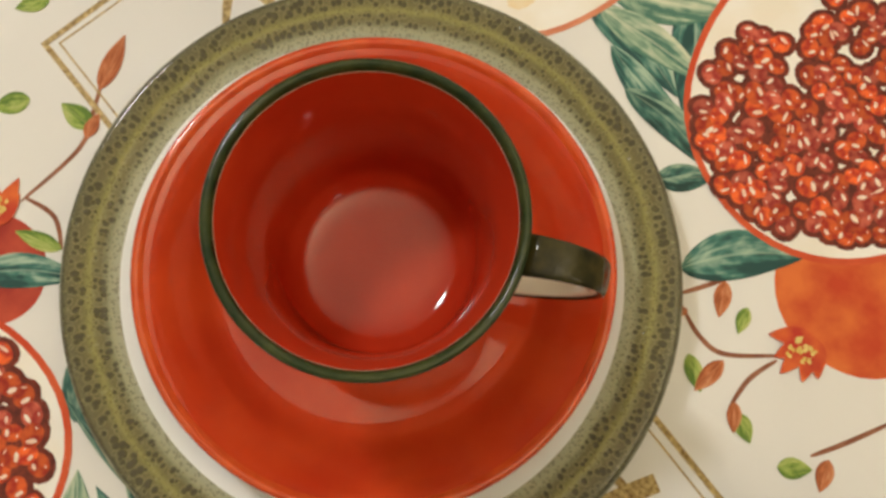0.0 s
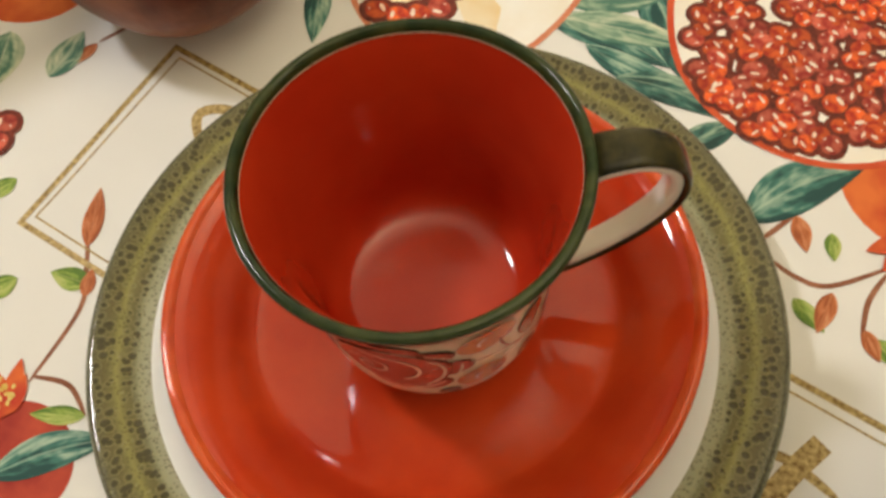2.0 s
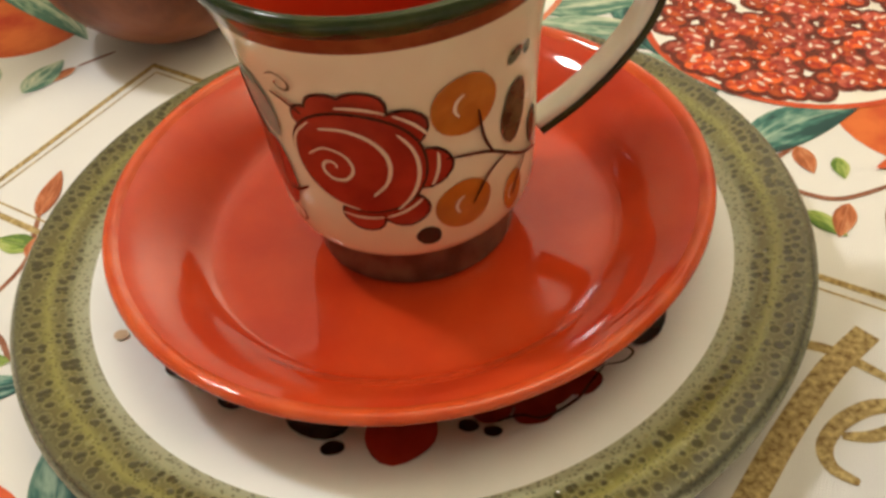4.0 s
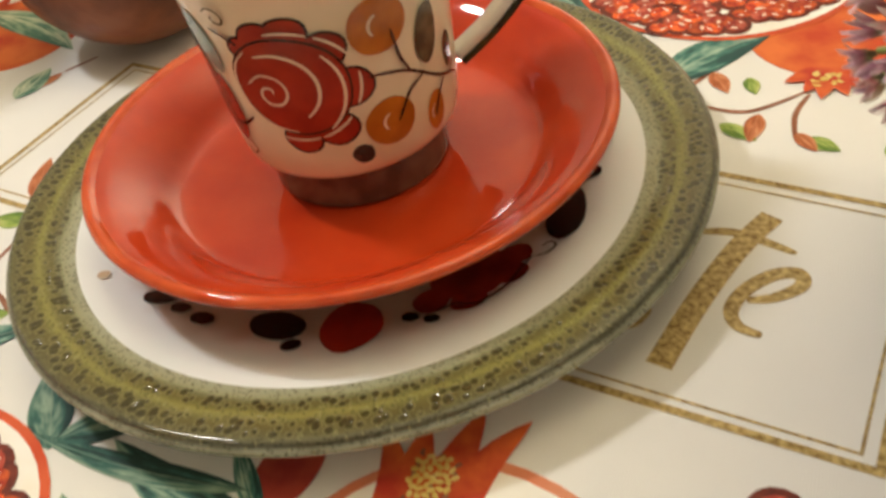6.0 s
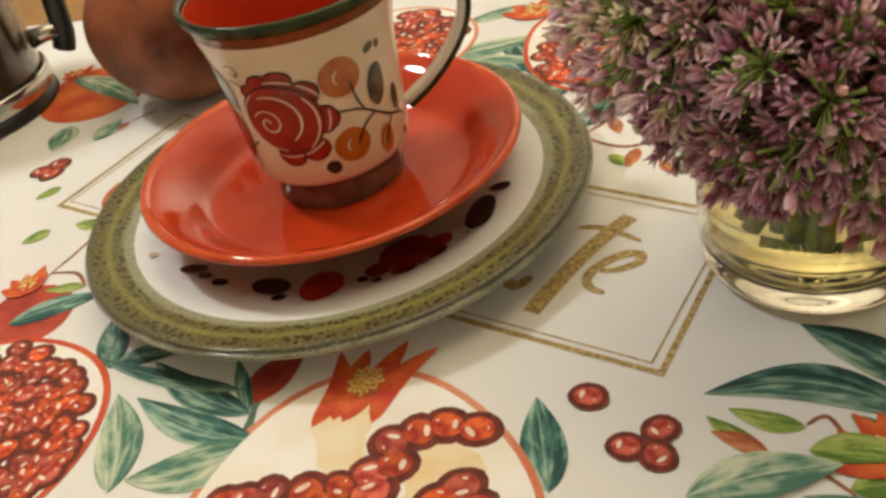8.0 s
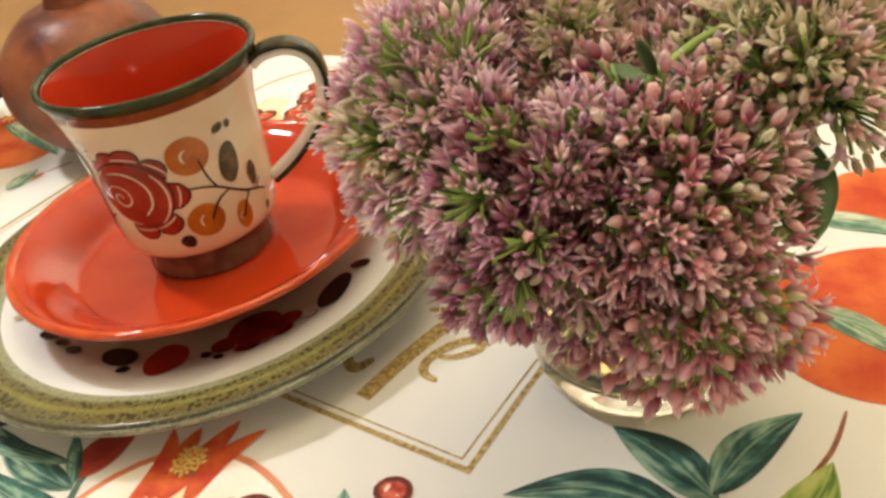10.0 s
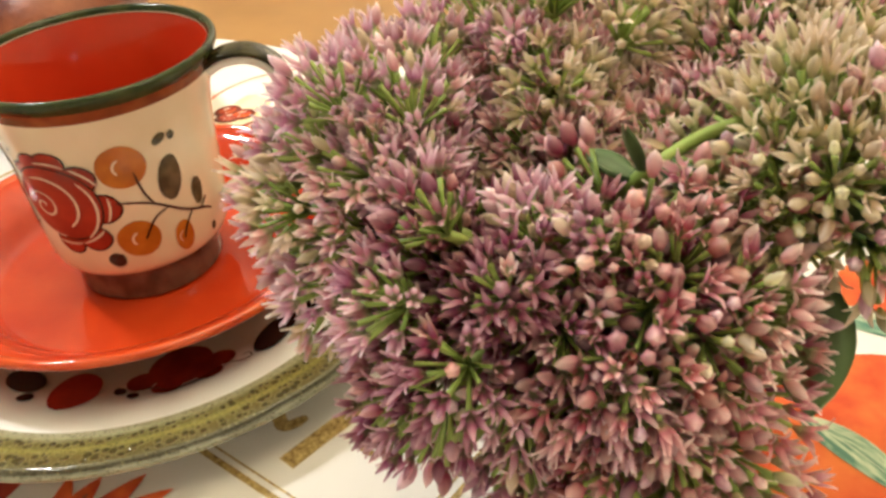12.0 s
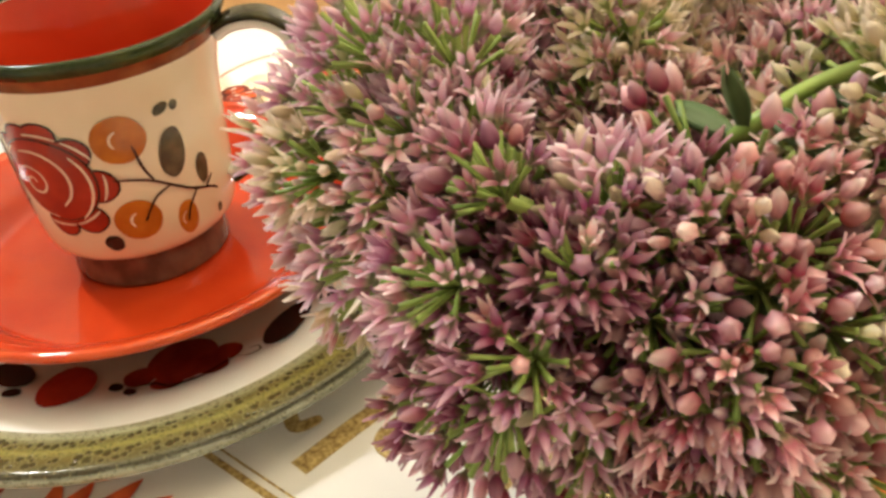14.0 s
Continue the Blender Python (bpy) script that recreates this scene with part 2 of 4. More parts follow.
P_ROSE = material("rose_paint", (0.27, 0.020, 0.011), (0.38, 0.032, 0.016), 120, 0.15, coat=0.1)
P_DARK = material("dark_line_paint", (0.030, 0.012, 0.007), (0.055, 0.022, 0.012), 200, 0.18, coat=0.3)
P_ORANGE = material("orange_paint", (0.40, 0.115, 0.012), (0.52, 0.17, 0.02), 170, 0.15, coat=0.1)
P_OLIVE = material("olive_paint", (0.045, 0.036, 0.015), (0.12, 0.095, 0.045), 220, 0.15, coat=0.1)
P_TEAL = material("teal_paint", (0.13, 0.20, 0.17), (0.25, 0.31, 0.26), 150, 0.15, coat=0.1)
P_LINE = material("scratched_line", (0.72, 0.55, 0.40), (0.80, 0.64, 0.48), 100, 0.2, coat=0.3)
P_BLACK = material("black_paint", (0.012, 0.011, 0.010), (0.030, 0.024, 0.018), 160, 0.14, coat=0.1)
P_CRIMSON = material("crimson_paint", (0.15, 0.012, 0.008), (0.26, 0.026, 0.012), 120, 0.15, coat=0.1)
P_HALO = material("beige_halo_paint", (0.58, 0.44, 0.29), (0.66, 0.53, 0.38), 90, 0.14, coat=0.1)
K_TEAL = leaf_material("printed_teal_leaf", (0.012, 0.065, 0.060), (0.055, 0.19, 0.155), (0.40, 0.54, 0.42))
K_PALE = leaf_material("printed_pale_leaf", (0.07, 0.19, 0.14), (0.27, 0.40, 0.28), (0.62, 0.66, 0.50))
K_DEEP = leaf_material("printed_dark_leaf", (0.010, 0.045, 0.038), (0.040, 0.14, 0.115), (0.30, 0.42, 0.31))
K_LIME = leaf_material("printed_lime_leaf", (0.10, 0.19, 0.025), (0.25, 0.36, 0.06), (0.45, 0.50, 0.16))
K_RUST = leaf_material("printed_rust_leaf", (0.33, 0.085, 0.022), (0.50, 0.15, 0.05), (0.60, 0.27, 0.13))
K_STEM = material("printed_brown_stem", (0.22, 0.075, 0.035), (0.36, 0.15, 0.08), 150, 0.8)
K_GSTEM = material("printed_green_stem", (0.06, 0.12, 0.09), (0.16, 0.22, 0.16), 150, 0.8)
K_RIND = material("printed_rind", (0.56, 0.060, 0.014), (0.66, 0.11, 0.035), 60, 0.8)
K_RINDP = material("printed_pale_rind", (0.62, 0.18, 0.085), (0.70, 0.30, 0.17), 40, 0.8)
K_PITH = material("printed_pith", (0.84, 0.79, 0.69), (0.88, 0.87, 0.84), 45, 0.8)
K_PITHY = material("printed_yellow_pith", (0.78, 0.60, 0.32), (0.84, 0.74, 0.55), 60, 0.8)
K_SEEDLINE = material("printed_seed_outline", (0.085, 0.014, 0.008), (0.20, 0.035, 0.016), 0.9, 0.8)
K_SEED = material("printed_seed", (0.36, 0.020, 0.008), (0.70, 0.12, 0.022), 0.9, 0.8, spread=0.10, per_object=0.3)
K_SEEDROSE = material("printed_rosy_seed", (0.30, 0.022, 0.014), (0.56, 0.12, 0.07), 0.9, 0.8, spread=0.10, per_object=0.3)
K_GLINT = material("printed_glint", (0.80, 0.50, 0.38), (0.86, 0.78, 0.68), 0.9, 0.8)
K_ORANGE = material("printed_orange_skin", (0.52, 0.050, 0.010), (0.72, 0.17, 0.035), 55, 0.8, detail=8)
K_CRIMSON = material("printed_crimson_skin", (0.30, 0.022, 0.014), (0.52, 0.075, 0.035), 70, 0.8, detail=8)
K_FLOWER = material("printed_flower", (0.48, 0.035, 0.014), (0.72, 0.15, 0.03), 110, 0.8)
K_YELLOW = material("printed_stamen", (0.62, 0.42, 0.08), (0.75, 0.60, 0.22), 300, 0.8)
K_GOLD = material("printed_gold", (0.20, 0.115, 0.016), (0.60, 0.45, 0.18), 620, 0.55, spread=0.16)


# ---------------------------------------------------------------- building helpers
def mesh_object(name, bm, mat, parent=None, label="", smooth=True):
    me = bpy.data.meshes.new(name)
    bmesh.ops.recalc_face_normals(bm, faces=bm.faces[:])
    bm.to_mesh(me)
    bm.free()
    for f in me.polygons:
        f.use_smooth = smooth
    me.materials.append(mat)
    ob = new(name, me)
    if parent:
        ob.parent = parent
    if label:
        ob["label"] = label
    return ob


def part(name, bm, mat, parent, label="", smooth=True):
    return mesh_object(name, bm, mat, parent, label, smooth)


def thing(name, at, label, category, group="", kind=""):
    ob = new(name)
    ob.empty_display_size = 0.01
    ob.location = at
    return tagged(ob, label, category, group, kind)


def rounded(profile, steps=5):
    """A smooth line through the profile's points."""
    pts = [Vector(p) for p in profile]
    out = []
    for i in range(len(pts) - 1):
        a, b = pts[max(i - 1, 0)], pts[i]
        c, d = pts[i + 1], pts[min(i + 2, len(pts) - 1)]
        for k in range(steps):
            t = k / steps
            out.append(0.5 * ((2 * b) + (c - a) * t + (2 * a - 5 * b + 4 * c - d) * t * t + (3 * b - a - 3 * c + d) * t ** 3))
    out.append(pts[-1])
    return out


def lathe(profile, seg=128, steps=5, closed=False, wobble=0.0):
    bm = bmesh.new()
    line = rounded(profile, steps) if steps > 1 else [Vector(p) for p in profile]
    rings = []
    for q in line:
        r, z = max(q[0], 0.0), q[1]
        if r < 1e-5:
            rings.append([bm.verts.new((0, 0, z))])
        else:
            rings.append([bm.verts.new((r * math.cos(2 * math.pi * k / seg) * (1 + wobble * math.sin(4 * math.pi * k / seg + 1)), r * math.sin(2 * math.pi * k / seg), z + wobble * 0.02 * math.sin(2 * math.pi * k / seg))) for k in range(seg)])
    pairs = list(zip(rings, rings[1:])) + ([(rings[-1], rings[0])] if closed else [])
    for a, b in pairs:
        for k in range(seg):
            j = (k + 1) % seg
            if len(a) == 1 and len(b) == 1:
                continue
            if len(a) == 1:
                bm.faces.new((a[0], b[k], b[j]))
            elif len(b) == 1:
                bm.faces.new((a[k], b[0], a[j]))
            else:
                bm.faces.new((a[k], b[k], b[j], a[j]))
    return bm


def tube(points, radii, seg=8, flat=1.0, up=(0, 0, 1)):
    """A round or flattened bar along a line of points."""
    bm = bmesh.new()
    pts = [Vector(p) for p in points]
    rings = []
    for i, q in enumerate(pts):
        d = (pts[min(i + 1, len(pts) - 1)] - pts[max(i - 1, 0)]).normalized()
        s = d.cross(Vector(up))
        s = s.normalized() if s.length > 1e-5 else Vector((1, 0, 0))
        u = s.cross(d).normalized()
        r = radii[i] if isinstance(radii, (list, tuple)) else radii
        rings.append([bm.verts.new(q + s * r * math.cos(2 * math.pi * k / seg) + u * r * flat * math.sin(2 * math.pi * k / seg)) for k in range(seg)])
    for a, b in zip(rings, rings[1:]):
        for k in range(seg):
            j = (k + 1) % seg
            bm.faces.new((a[k], a[j], b[j], b[k]))
    bm.faces.new(rings[0][::-1])
    bm.faces.new(rings[-1])
    return bm


def box(x0, y0, z0, x1, y1, z1, bevel=0.0):
    bm = bmesh.new()
    bmesh.ops.create_cube(bm, size=1)
    for v in bm.verts:
        v.co = Vector(((x0 + x1) / 2 + v.co.x * (x1 - x0), (y0 + y1) / 2 + v.co.y * (y1 - y0), (z0 + z1) / 2 + v.co.z * (z1 - z0)))
    if bevel:
        bmesh.ops.bevel(bm, geom=bm.edges[:], offset=bevel, segments=3, affect="EDGES")
    return bm


# Paint laid on a surface: place(u, v, lift) gives the point on it; each dab lies a hair above the last.
DABS = [0]


def over():
    DABS[0] = (DABS[0] + 1) % 64
    return DABS[0] * 1.5e-6


def blob(bm, place, u, v, ru, rv, turn=0.0, lift=0.0002, seg=20, rings=2, uneven=0.0, seed=0, pointed=0.0):
    rnd = random.Random(seed)
    ph = [rnd.uniform(0, 6.28) for _ in range(3)]
    c, s = math.cos(turn), math.sin(turn)
    lift += over()
    mid = bm.verts.new(place(u, v, lift))
    last = None
    for k in range(1, rings + 1):
        ring = []
        for i in range(seg):
            a = 2 * math.pi * i / seg
            w = 1 + uneven * (0.6 * math.sin(2 * a + ph[0]) + 0.4 * math.sin(3 * a + ph[1]) + 0.3 * math.sin(5 * a + ph[2]))
            w *= 1 + pointed * max(0.0, math.cos(a)) ** 6
            x, y = ru * w * math.cos(a) * k / rings, rv * w * math.sin(a) * k / rings
            ring.append(bm.verts.new(place(u + x * c - y * s, v + x * s + y * c, lift)))
        for i in range(seg):
            j = (i + 1) % seg
            bm.faces.new((mid, ring[i], ring[j]) if last is None else (last[i], ring[i], ring[j], last[j]))
        last = ring


def stroke(bm, place, points, width, lift=0.0003, steps=6, taper=True):
    line = rounded([Vector((*p, 0)) for p in points], steps)
    lift += over()
    last = None
    for i, q in enumerate(line):
        d = (line[min(i + 1, len(line) - 1)] - line[max(i - 1, 0)]).normalized()
        t = i / (len(line) - 1)
        w = width / 2 * (0.35 + 0.65 * math.sin(math.pi * min(1, max(0, t))) ** 0.5 if taper else 1)
        a = bm.verts.new(place(q.x - d.y * w, q.y + d.x * w, lift))
        b = bm.verts.new(place(q.x + d.y * w, q.y - d.x * w, lift))
        if last:
            bm.faces.new((last[0], last[1], b, a))
        last = (a, b)


def leaf(bm, place, base, tip, width, bend=0.0, lift=0.0003, cols=16, rows=6, blunt=0.85):
    uv = bm.loops.layers.uv.verify()
    b, t = Vector((*base, 0)), Vector((*tip, 0))
    d = t - b
    side = Vector((-d.y, d.x, 0)).normalized()
    lift += over()
    grid = []
    for i in range(cols + 1):
        x = i / cols
        w = width * (math.sin(math.pi * x ** 0.8) ** blunt if 0 < x < 1 else 0.02)
        q = b + d * x + side * bend * math.sin(math.pi * x)
        grid.append([(bm.verts.new(place(*(q + side * w * (j / rows - 0.5)).xy, lift)), (x, j / rows)) for j in range(rows + 1)])
    for g, h in zip(grid, grid[1:]):
        for j in range(rows):
            corners = (g[j], h[j], h[j + 1], g[j + 1])
            f = bm.faces.new([c[0] for c in corners])
            for loop, c in zip(f.loops, corners):
                loop[uv].uv = c[1]


def flat(u, v, lift):
    return Vector((u, v, lift))


# ---------------------------------------------------------------- room and table
def room():
    plaster = material("cream_plaster", (0.74, 0.69, 0.60), (0.79, 0.74, 0.66), 8, 0.9, bump=0.1)
    white = material("ceiling_paint", (0.82, 0.80, 0.76), (0.85, 0.83, 0.80), 6, 0.9)
    boards = material("dark_floorboards", (0.16, 0.08, 0.03), (0.24, 0.12, 0.05), 10, 0.45)
    w, d, lo, hi = 2.2, 2.2, -0.75, 1.85
    for name, b, m in (("wall_north", (-w, d, lo, w, d + 0.12, hi), plaster), ("wall_south", (-w, -d - 0.12, lo, w, -d, hi), plaster),
                       ("wall_east", (w, -d - 0.12, lo, w + 0.12, d + 0.12, hi), plaster), ("wall_west", (-w - 0.12, -d - 0.12, lo, -w, d + 0.12, hi), plaster),
                       ("floor", (-w - 0.12, -d - 0.12, lo - 0.1, w + 0.12, d + 0.12, lo), boards), ("ceiling", (-w - 0.12, -d - 0.12, hi, w + 0.12, d + 0.12, hi + 0.1), white)):
        tagged(mesh_object(name, box(*b), m, smooth=False), "plain painted room surface around the table", name.split("_")[0], kind="structure")


def table():
    t = thing("dining_table", (0, 0.05, -0.75), "honey-brown wooden dining table under a printed cloth", "table")
    top = part("tabletop", box(-0.85, -0.62, 0.712, 0.85, 0.62, 0.7485, 0.004), WOOD, t, "honey-brown wooden top")
    for x in (-0.78, 0.78):
        for y in (-0.55, 0.55):
            part("leg", box(x - 0.03, y - 0.03, 0, x + 0.03, y + 0.03, 0.712, 0.004), WOOD, t)


room()
table()


# ---------------------------------------------------------------- tablecloth with its print
def tablecloth():
    bm = bmesh.new()
    x0, x1, y0, y1, th = -0.62, 0.62, -0.5, 0.203, 0.0012
    nx, ny = 60, 40
    grid = [[bm.verts.new((x0 + (x1 - x0) * i / nx, y0 + (y1 - y0) * j / ny - (j / ny) ** 4 * 0.18 * max(0.0, -0.13 - (x0 + (x1 - x0) * i / nx)) + (0.0008 * math.sin(i * 0.9) if j == ny else 0), 0)) for j in range(ny + 1)] for i in range(nx + 1)]
    for i in range(nx):
        for j in range(ny):
            bm.faces.new((grid[i][j], grid[i + 1][j], grid[i + 1][j + 1], grid[i][j + 1]))
    res = bmesh.ops.extrude_face_region(bm, geom=bm.faces[:])
    for v in res["geom"]:
        if isinstance(v, bmesh.types.BMVert):
            v.co.z -= th
    return tagged(mesh_object("tablecloth", bm, COTTON, smooth=False), "white cotton tablecloth printed with pomegranates, leaves and gold lettering", "tablecloth")


CLOTH = tablecloth()
L0, L1, L2, L3, L4, L5, L6 = 0.00010, 0.00022, 0.00034, 0.00046, 0.00058, 0.00070, 0.00082


def printed(name, mat, draw, label=""):
    bm = bmesh.new()
    draw(bm)
    return part(name, bm, mat, CLOTH, label, smooth=False)


def seeds_in(inside, step, seed):
    """Places of close-packed seeds in a region."""
    rnd = random.Random(seed)
    out = []
    for i in range(-15, 16):
        for j in range(-15, 16):
            u, v = (i + 0.5 * (j % 2)) * step, j * step * 0.86
            u, v = u + rnd.uniform(-0.28, 0.28) * step, v + rnd.uniform(-0.28, 0.28) * step
            if inside(u, v) and all(math.hypot(u - p[0], v - p[1]) > 0.72 * step for p in out):
                out.append((u, v, rnd.uniform(0.46, 0.62) * step, rnd.uniform(0, 6.28), rnd.random()))
    return out


def seed_mesh(k, body):
    """One printed seed: dark outline, red body, pale glint."""
    rnd = random.Random(k)
    bm = bmesh.new()
    marks = []
    q = rnd.uniform(0, 6.28)
    for mat, (u, v, a, b, w) in enumerate(((0, 0, 1.68, 1.52, 0), (0, 0, 1.12, 0.97, 0), (0.55 * math.cos(q), 0.45 * math.sin(q), rnd.uniform(0.30, 0.52), rnd.uniform(0.14, 0.24), q + 1.57), (0.72 * math.cos(q + 2.6), 0.6 * math.sin(q + 2.6), rnd.uniform(0.1, 0.26), 0.08, q + 4.2))):
        had = len(bm.faces)
        blob(bm, flat, u, v, a, b, w, 0, 14, 1, 0.045, k + mat)
        marks += [min(mat, 2)] * (len(bm.faces) - had)
    me = bpy.data.meshes.new("printed_seed")
    bm.to_mesh(me)
    bm.free()
    for m in (K_SEEDLINE, body, K_GLINT):
        me.materials.append(m)
    heights = (0.0, 0.00020, 0.00040)
    for f, m in zip(me.polygons, marks):
        f.material_index = m
        for i in f.vertices:
            me.vertices[i].co.z = heights[m]
    return me


SEEDS = [seed_mesh(k, K_SEED if k % 3 else K_SEEDROSE) for k in range(14)]


def print_seeds(seeds, parent, lift=0.00046):
    rnd = random.Random(len(seeds))
    for k, (u, v, r, a, q) in enumerate(seeds):
        ob = new("printed_seed", SEEDS[int(q * 13.99)])
        ob.parent = parent
        ob.matrix_basis = Matrix.LocRotScale((u, v, lift + 3e-6 * (k % 61)), Euler((0, 0, a)), (r, r, 1))


def cut_pomegranate(x, y, r, neck, seed, pale=False):
    """A halved fruit full of seeds, with a white membrane and a neck towards its crown."""
    cx, cy = math.cos(neck), math.sin(neck)
    rind, lift = (K_RINDP if pale else K_RIND), L1 if pale else L1 + 0.00004

    def body(bm, grow, at):
        blob(bm, flat, x, y, r * grow, r * grow * 0.97, neck, at, 48, 3, 0.018, seed, 0.14)

    fruit_print = printed("printed_pomegranate", rind, lambda bm: body(bm, 1.0, lift), "printed halved pomegranate")

    def under(name, mat, draw):
        bm = bmesh.new()
        draw(bm)
        return part(name, bm, mat, fruit_print, smooth=False)

    under("printed_pith", K_PITH, lambda bm: body(bm, 0.955, L2))

    def at(a, b):
        return x + r * (a * cx - b * cy), y + r * (a * cy + b * cx)

    if pale:
        for a, b, p, q in ((0.62, 0.10, 0.24, 0.15), (0.30, -0.45, 0.30, 0.24), (-0.05, -0.42, 0.26, 0.20), (0.38, -0.02, 0.16, 0.12)):
            under("printed_yellow_pith", K_PITHY, lambda bm: blob(bm, flat, *at(a, b), r * p, r * q, neck + 0.4, L2 + 0.00006, 16, 2, 0.25, seed))
        seeds = [(*at(a, b), r * 0.084, neck + 0.6 + k * 0.2, (k * 0.37) % 1) for k, (a, b) in enumerate(((0.55, -0.20), (0.60, -0.35), (0.62, -0.50), (0.56, -0.66), (0.36, -0.10), (0.40, -0.22), (0.20, -0.56), (0.13, -0.44), (0.05, -0.62)))]

        def inside(u, v):
            a, b = (u * cx + v * cy) / r, (-u * cy + v * cx) / r
            return math.hypot(a, b) < 0.82 and b > -0.12 - 0.2 * a and a < 0.42 - 0.25 * abs(b - 0.2)
    else:
        seeds = []

        def inside(u, v):
            a, b = (u * cx + v * cy) / r, (-u * cy + v * cx) / r
            if math.hypot(a, b) > 0.85 + 0.04 * math.sin(3 * math.atan2(b, a) + seed):
                return False
            if abs(b - 0.10 * math.sin(a * 5)) < 0.06 and a > 0.16:
                return False
            return not (a > 0.66 and abs(b) < 0.3)

    seeds += [(x + u, y + v, rr, a, q) for u, v, rr, a, q in seeds_in(inside, r * (0.150 if pale else 0.119), seed)]
    print_seeds(seeds, fruit_print)


def crown(x, y, turn, size, seed, mat=None):
    """The star of pointed sepals at a fruit's end, with yellow stamens."""
    rnd = random.Random(seed)

    def sepals(bm):
        for k, a in enumerate((-0.95, -0.45, 0.05, 0.5, 1.0)):
            q = turn + a + rnd.uniform(-0.1, 0.1)
            ln = size * rnd.uniform(0.8, 1.15)
            leaf(bm, flat, (x - size * 0.25 * math.cos(turn), y - size * 0.25 * math.sin(turn)), (x + ln * math.cos(q), y + ln * math.sin(q)), size * 0.5, 0, L5, 8, 2)

    printed("printed_crown", mat or K_FLOWER, sepals)
    stam = printed("printed_stamen", K_YELLOW, lambda bm: [blob(bm, flat, x + size * 0.28 * math.cos(turn) + rnd.uniform(-0.3, 0.3) * size, y + size * 0.28 * math.sin(turn) + rnd.uniform(-0.3, 0.3) * size, size * 0.07, size * 0.05, rnd.uniform(0, 3), L6, 6, 1) for k in range(26)])
    tagged(stam, kind="stuff")


def whole_pomegranate(x, y, r, turn, seed, mat, size=None):
    printed("printed_fruit", mat, lambda bm: blob(bm, flat, x, y, r, r * 0.94, turn, 0.00004, 40, 3, 0.02, seed))
    crown(x + math.cos(turn) * r * 0.95, y + math.sin(turn) * r * 0.95, turn, size or r * 0.45, seed)


cut_pomegranate(0.077, 0.147, 0.052, 2.6, 3)
crown(0.020, 0.178, 2.2, 0.020, 31)
cut_pomegranate(0.074, -0.135, 0.054, 2.0, 7, pale=True)
for base, tip, w, bend in (((0.062, -0.098), (0.0690, -0.0640), 0.008, 0.004), ((0.045, -0.104), (0.0380, -0.0730), 0.008, -0.004), ((0.053, -0.100), (0.0580, -0.0635), 0.009, 0.0), ((0.050, -0.100), (0.0470, -0.0700), 0.009, 0.0)):
    printed("printed_sepal", K_FLOWER, lambda bm: leaf(bm, flat, base, tip, w, bend, L3, 12, 4, 0.7), "printed red sepal")
printed("printed_crown_pith", K_PITHY, lambda bm: blob(bm, flat, 0.0545, -0.0975, 0.0085, 0.0100, 0.2, L2 + 0.0001, 16, 2, 0.08, 5))
tagged(printed("printed_stamen", K_YELLOW, lambda bm: [blob(bm, flat, 0.0525 + 0.0052 * math.sin(k * 2.4) * (k / 34) ** 0.5, -0.0830 + 0.0062 * math.cos(k * 2.4) * (k / 34) ** 0.5, 0.0011, 0.0007, k * 1.1, L6, 6, 1) for k in range(34)]), kind="stuff")
tagged(printed("printed_stamen_shade", K_STEM, lambda bm: [blob(bm, flat, 0.0528 + 0.0050 * math.sin(k * 2.1), -0.0832 + 0.0060 * math.cos(k * 3.7), 0.0009, 0.0005, k, L5, 6, 1) for k in range(22)]), kind="stuff")
cut_pomegranate(-0.050, 0.141, 0.048, -1.2, 11, pale=True)
cut_pomegranate(-0.073, -0.141, 0.052, -2.4, 13)
whole_pomegranate(0.122, 0.112, 0.034, -1.65, 21, K_ORANGE, 0.013)
whole_pomegranate(-0.096, -0.082, 0.019, 2.35, 22, K_CRIMSON, 0.013)
whole_pomegranate(0.241, 0.035, 0.040, 3.5, 23, K_ORANGE, 0.012)
printed("printed_fruit", K_ORANGE, lambda bm: blob(bm, flat, 0.232, 0.106, 0.022, 0.018, 0.3, 0.00004, 32, 3, 0.05, 26), "printed orange pomegranate")
whole_pomegranate(0.217, -0.084, 0.021, 2.75, 24, K_ORANGE, 0.014)
whole_pomegranate(-0.206, 0.083, 0.034, 2.6, 25, K_ORANGE, 0.012)
print_seeds([(0.1205, -0.0735, 0.0036, 0.1, 0.9), (0.1425, -0.0805, 0.0034, 1.0, 0.9), (0.1352, -0.0885, 0.0034, 0.2, 0.9), (0.1438, -0.0895, 0.0035, 2.6, 0.9)], CLOTH)
print_seeds([(-0.169, 0.014, 0.0038, 0.4, 0.9), (-0.167, 0.006, 0.0038, 1.4, 0.9), (-0.174, 0.007, 0.0036, 0.8, 0.9)], CLOTH)


def printed_leaves(mat, items):
    for k, (bx, by, tx, ty, w, bend) in enumerate(items):
        printed("printed_leaf", mat, lambda bm: leaf(bm, flat, (bx, by), (tx, ty), w, bend, L1))


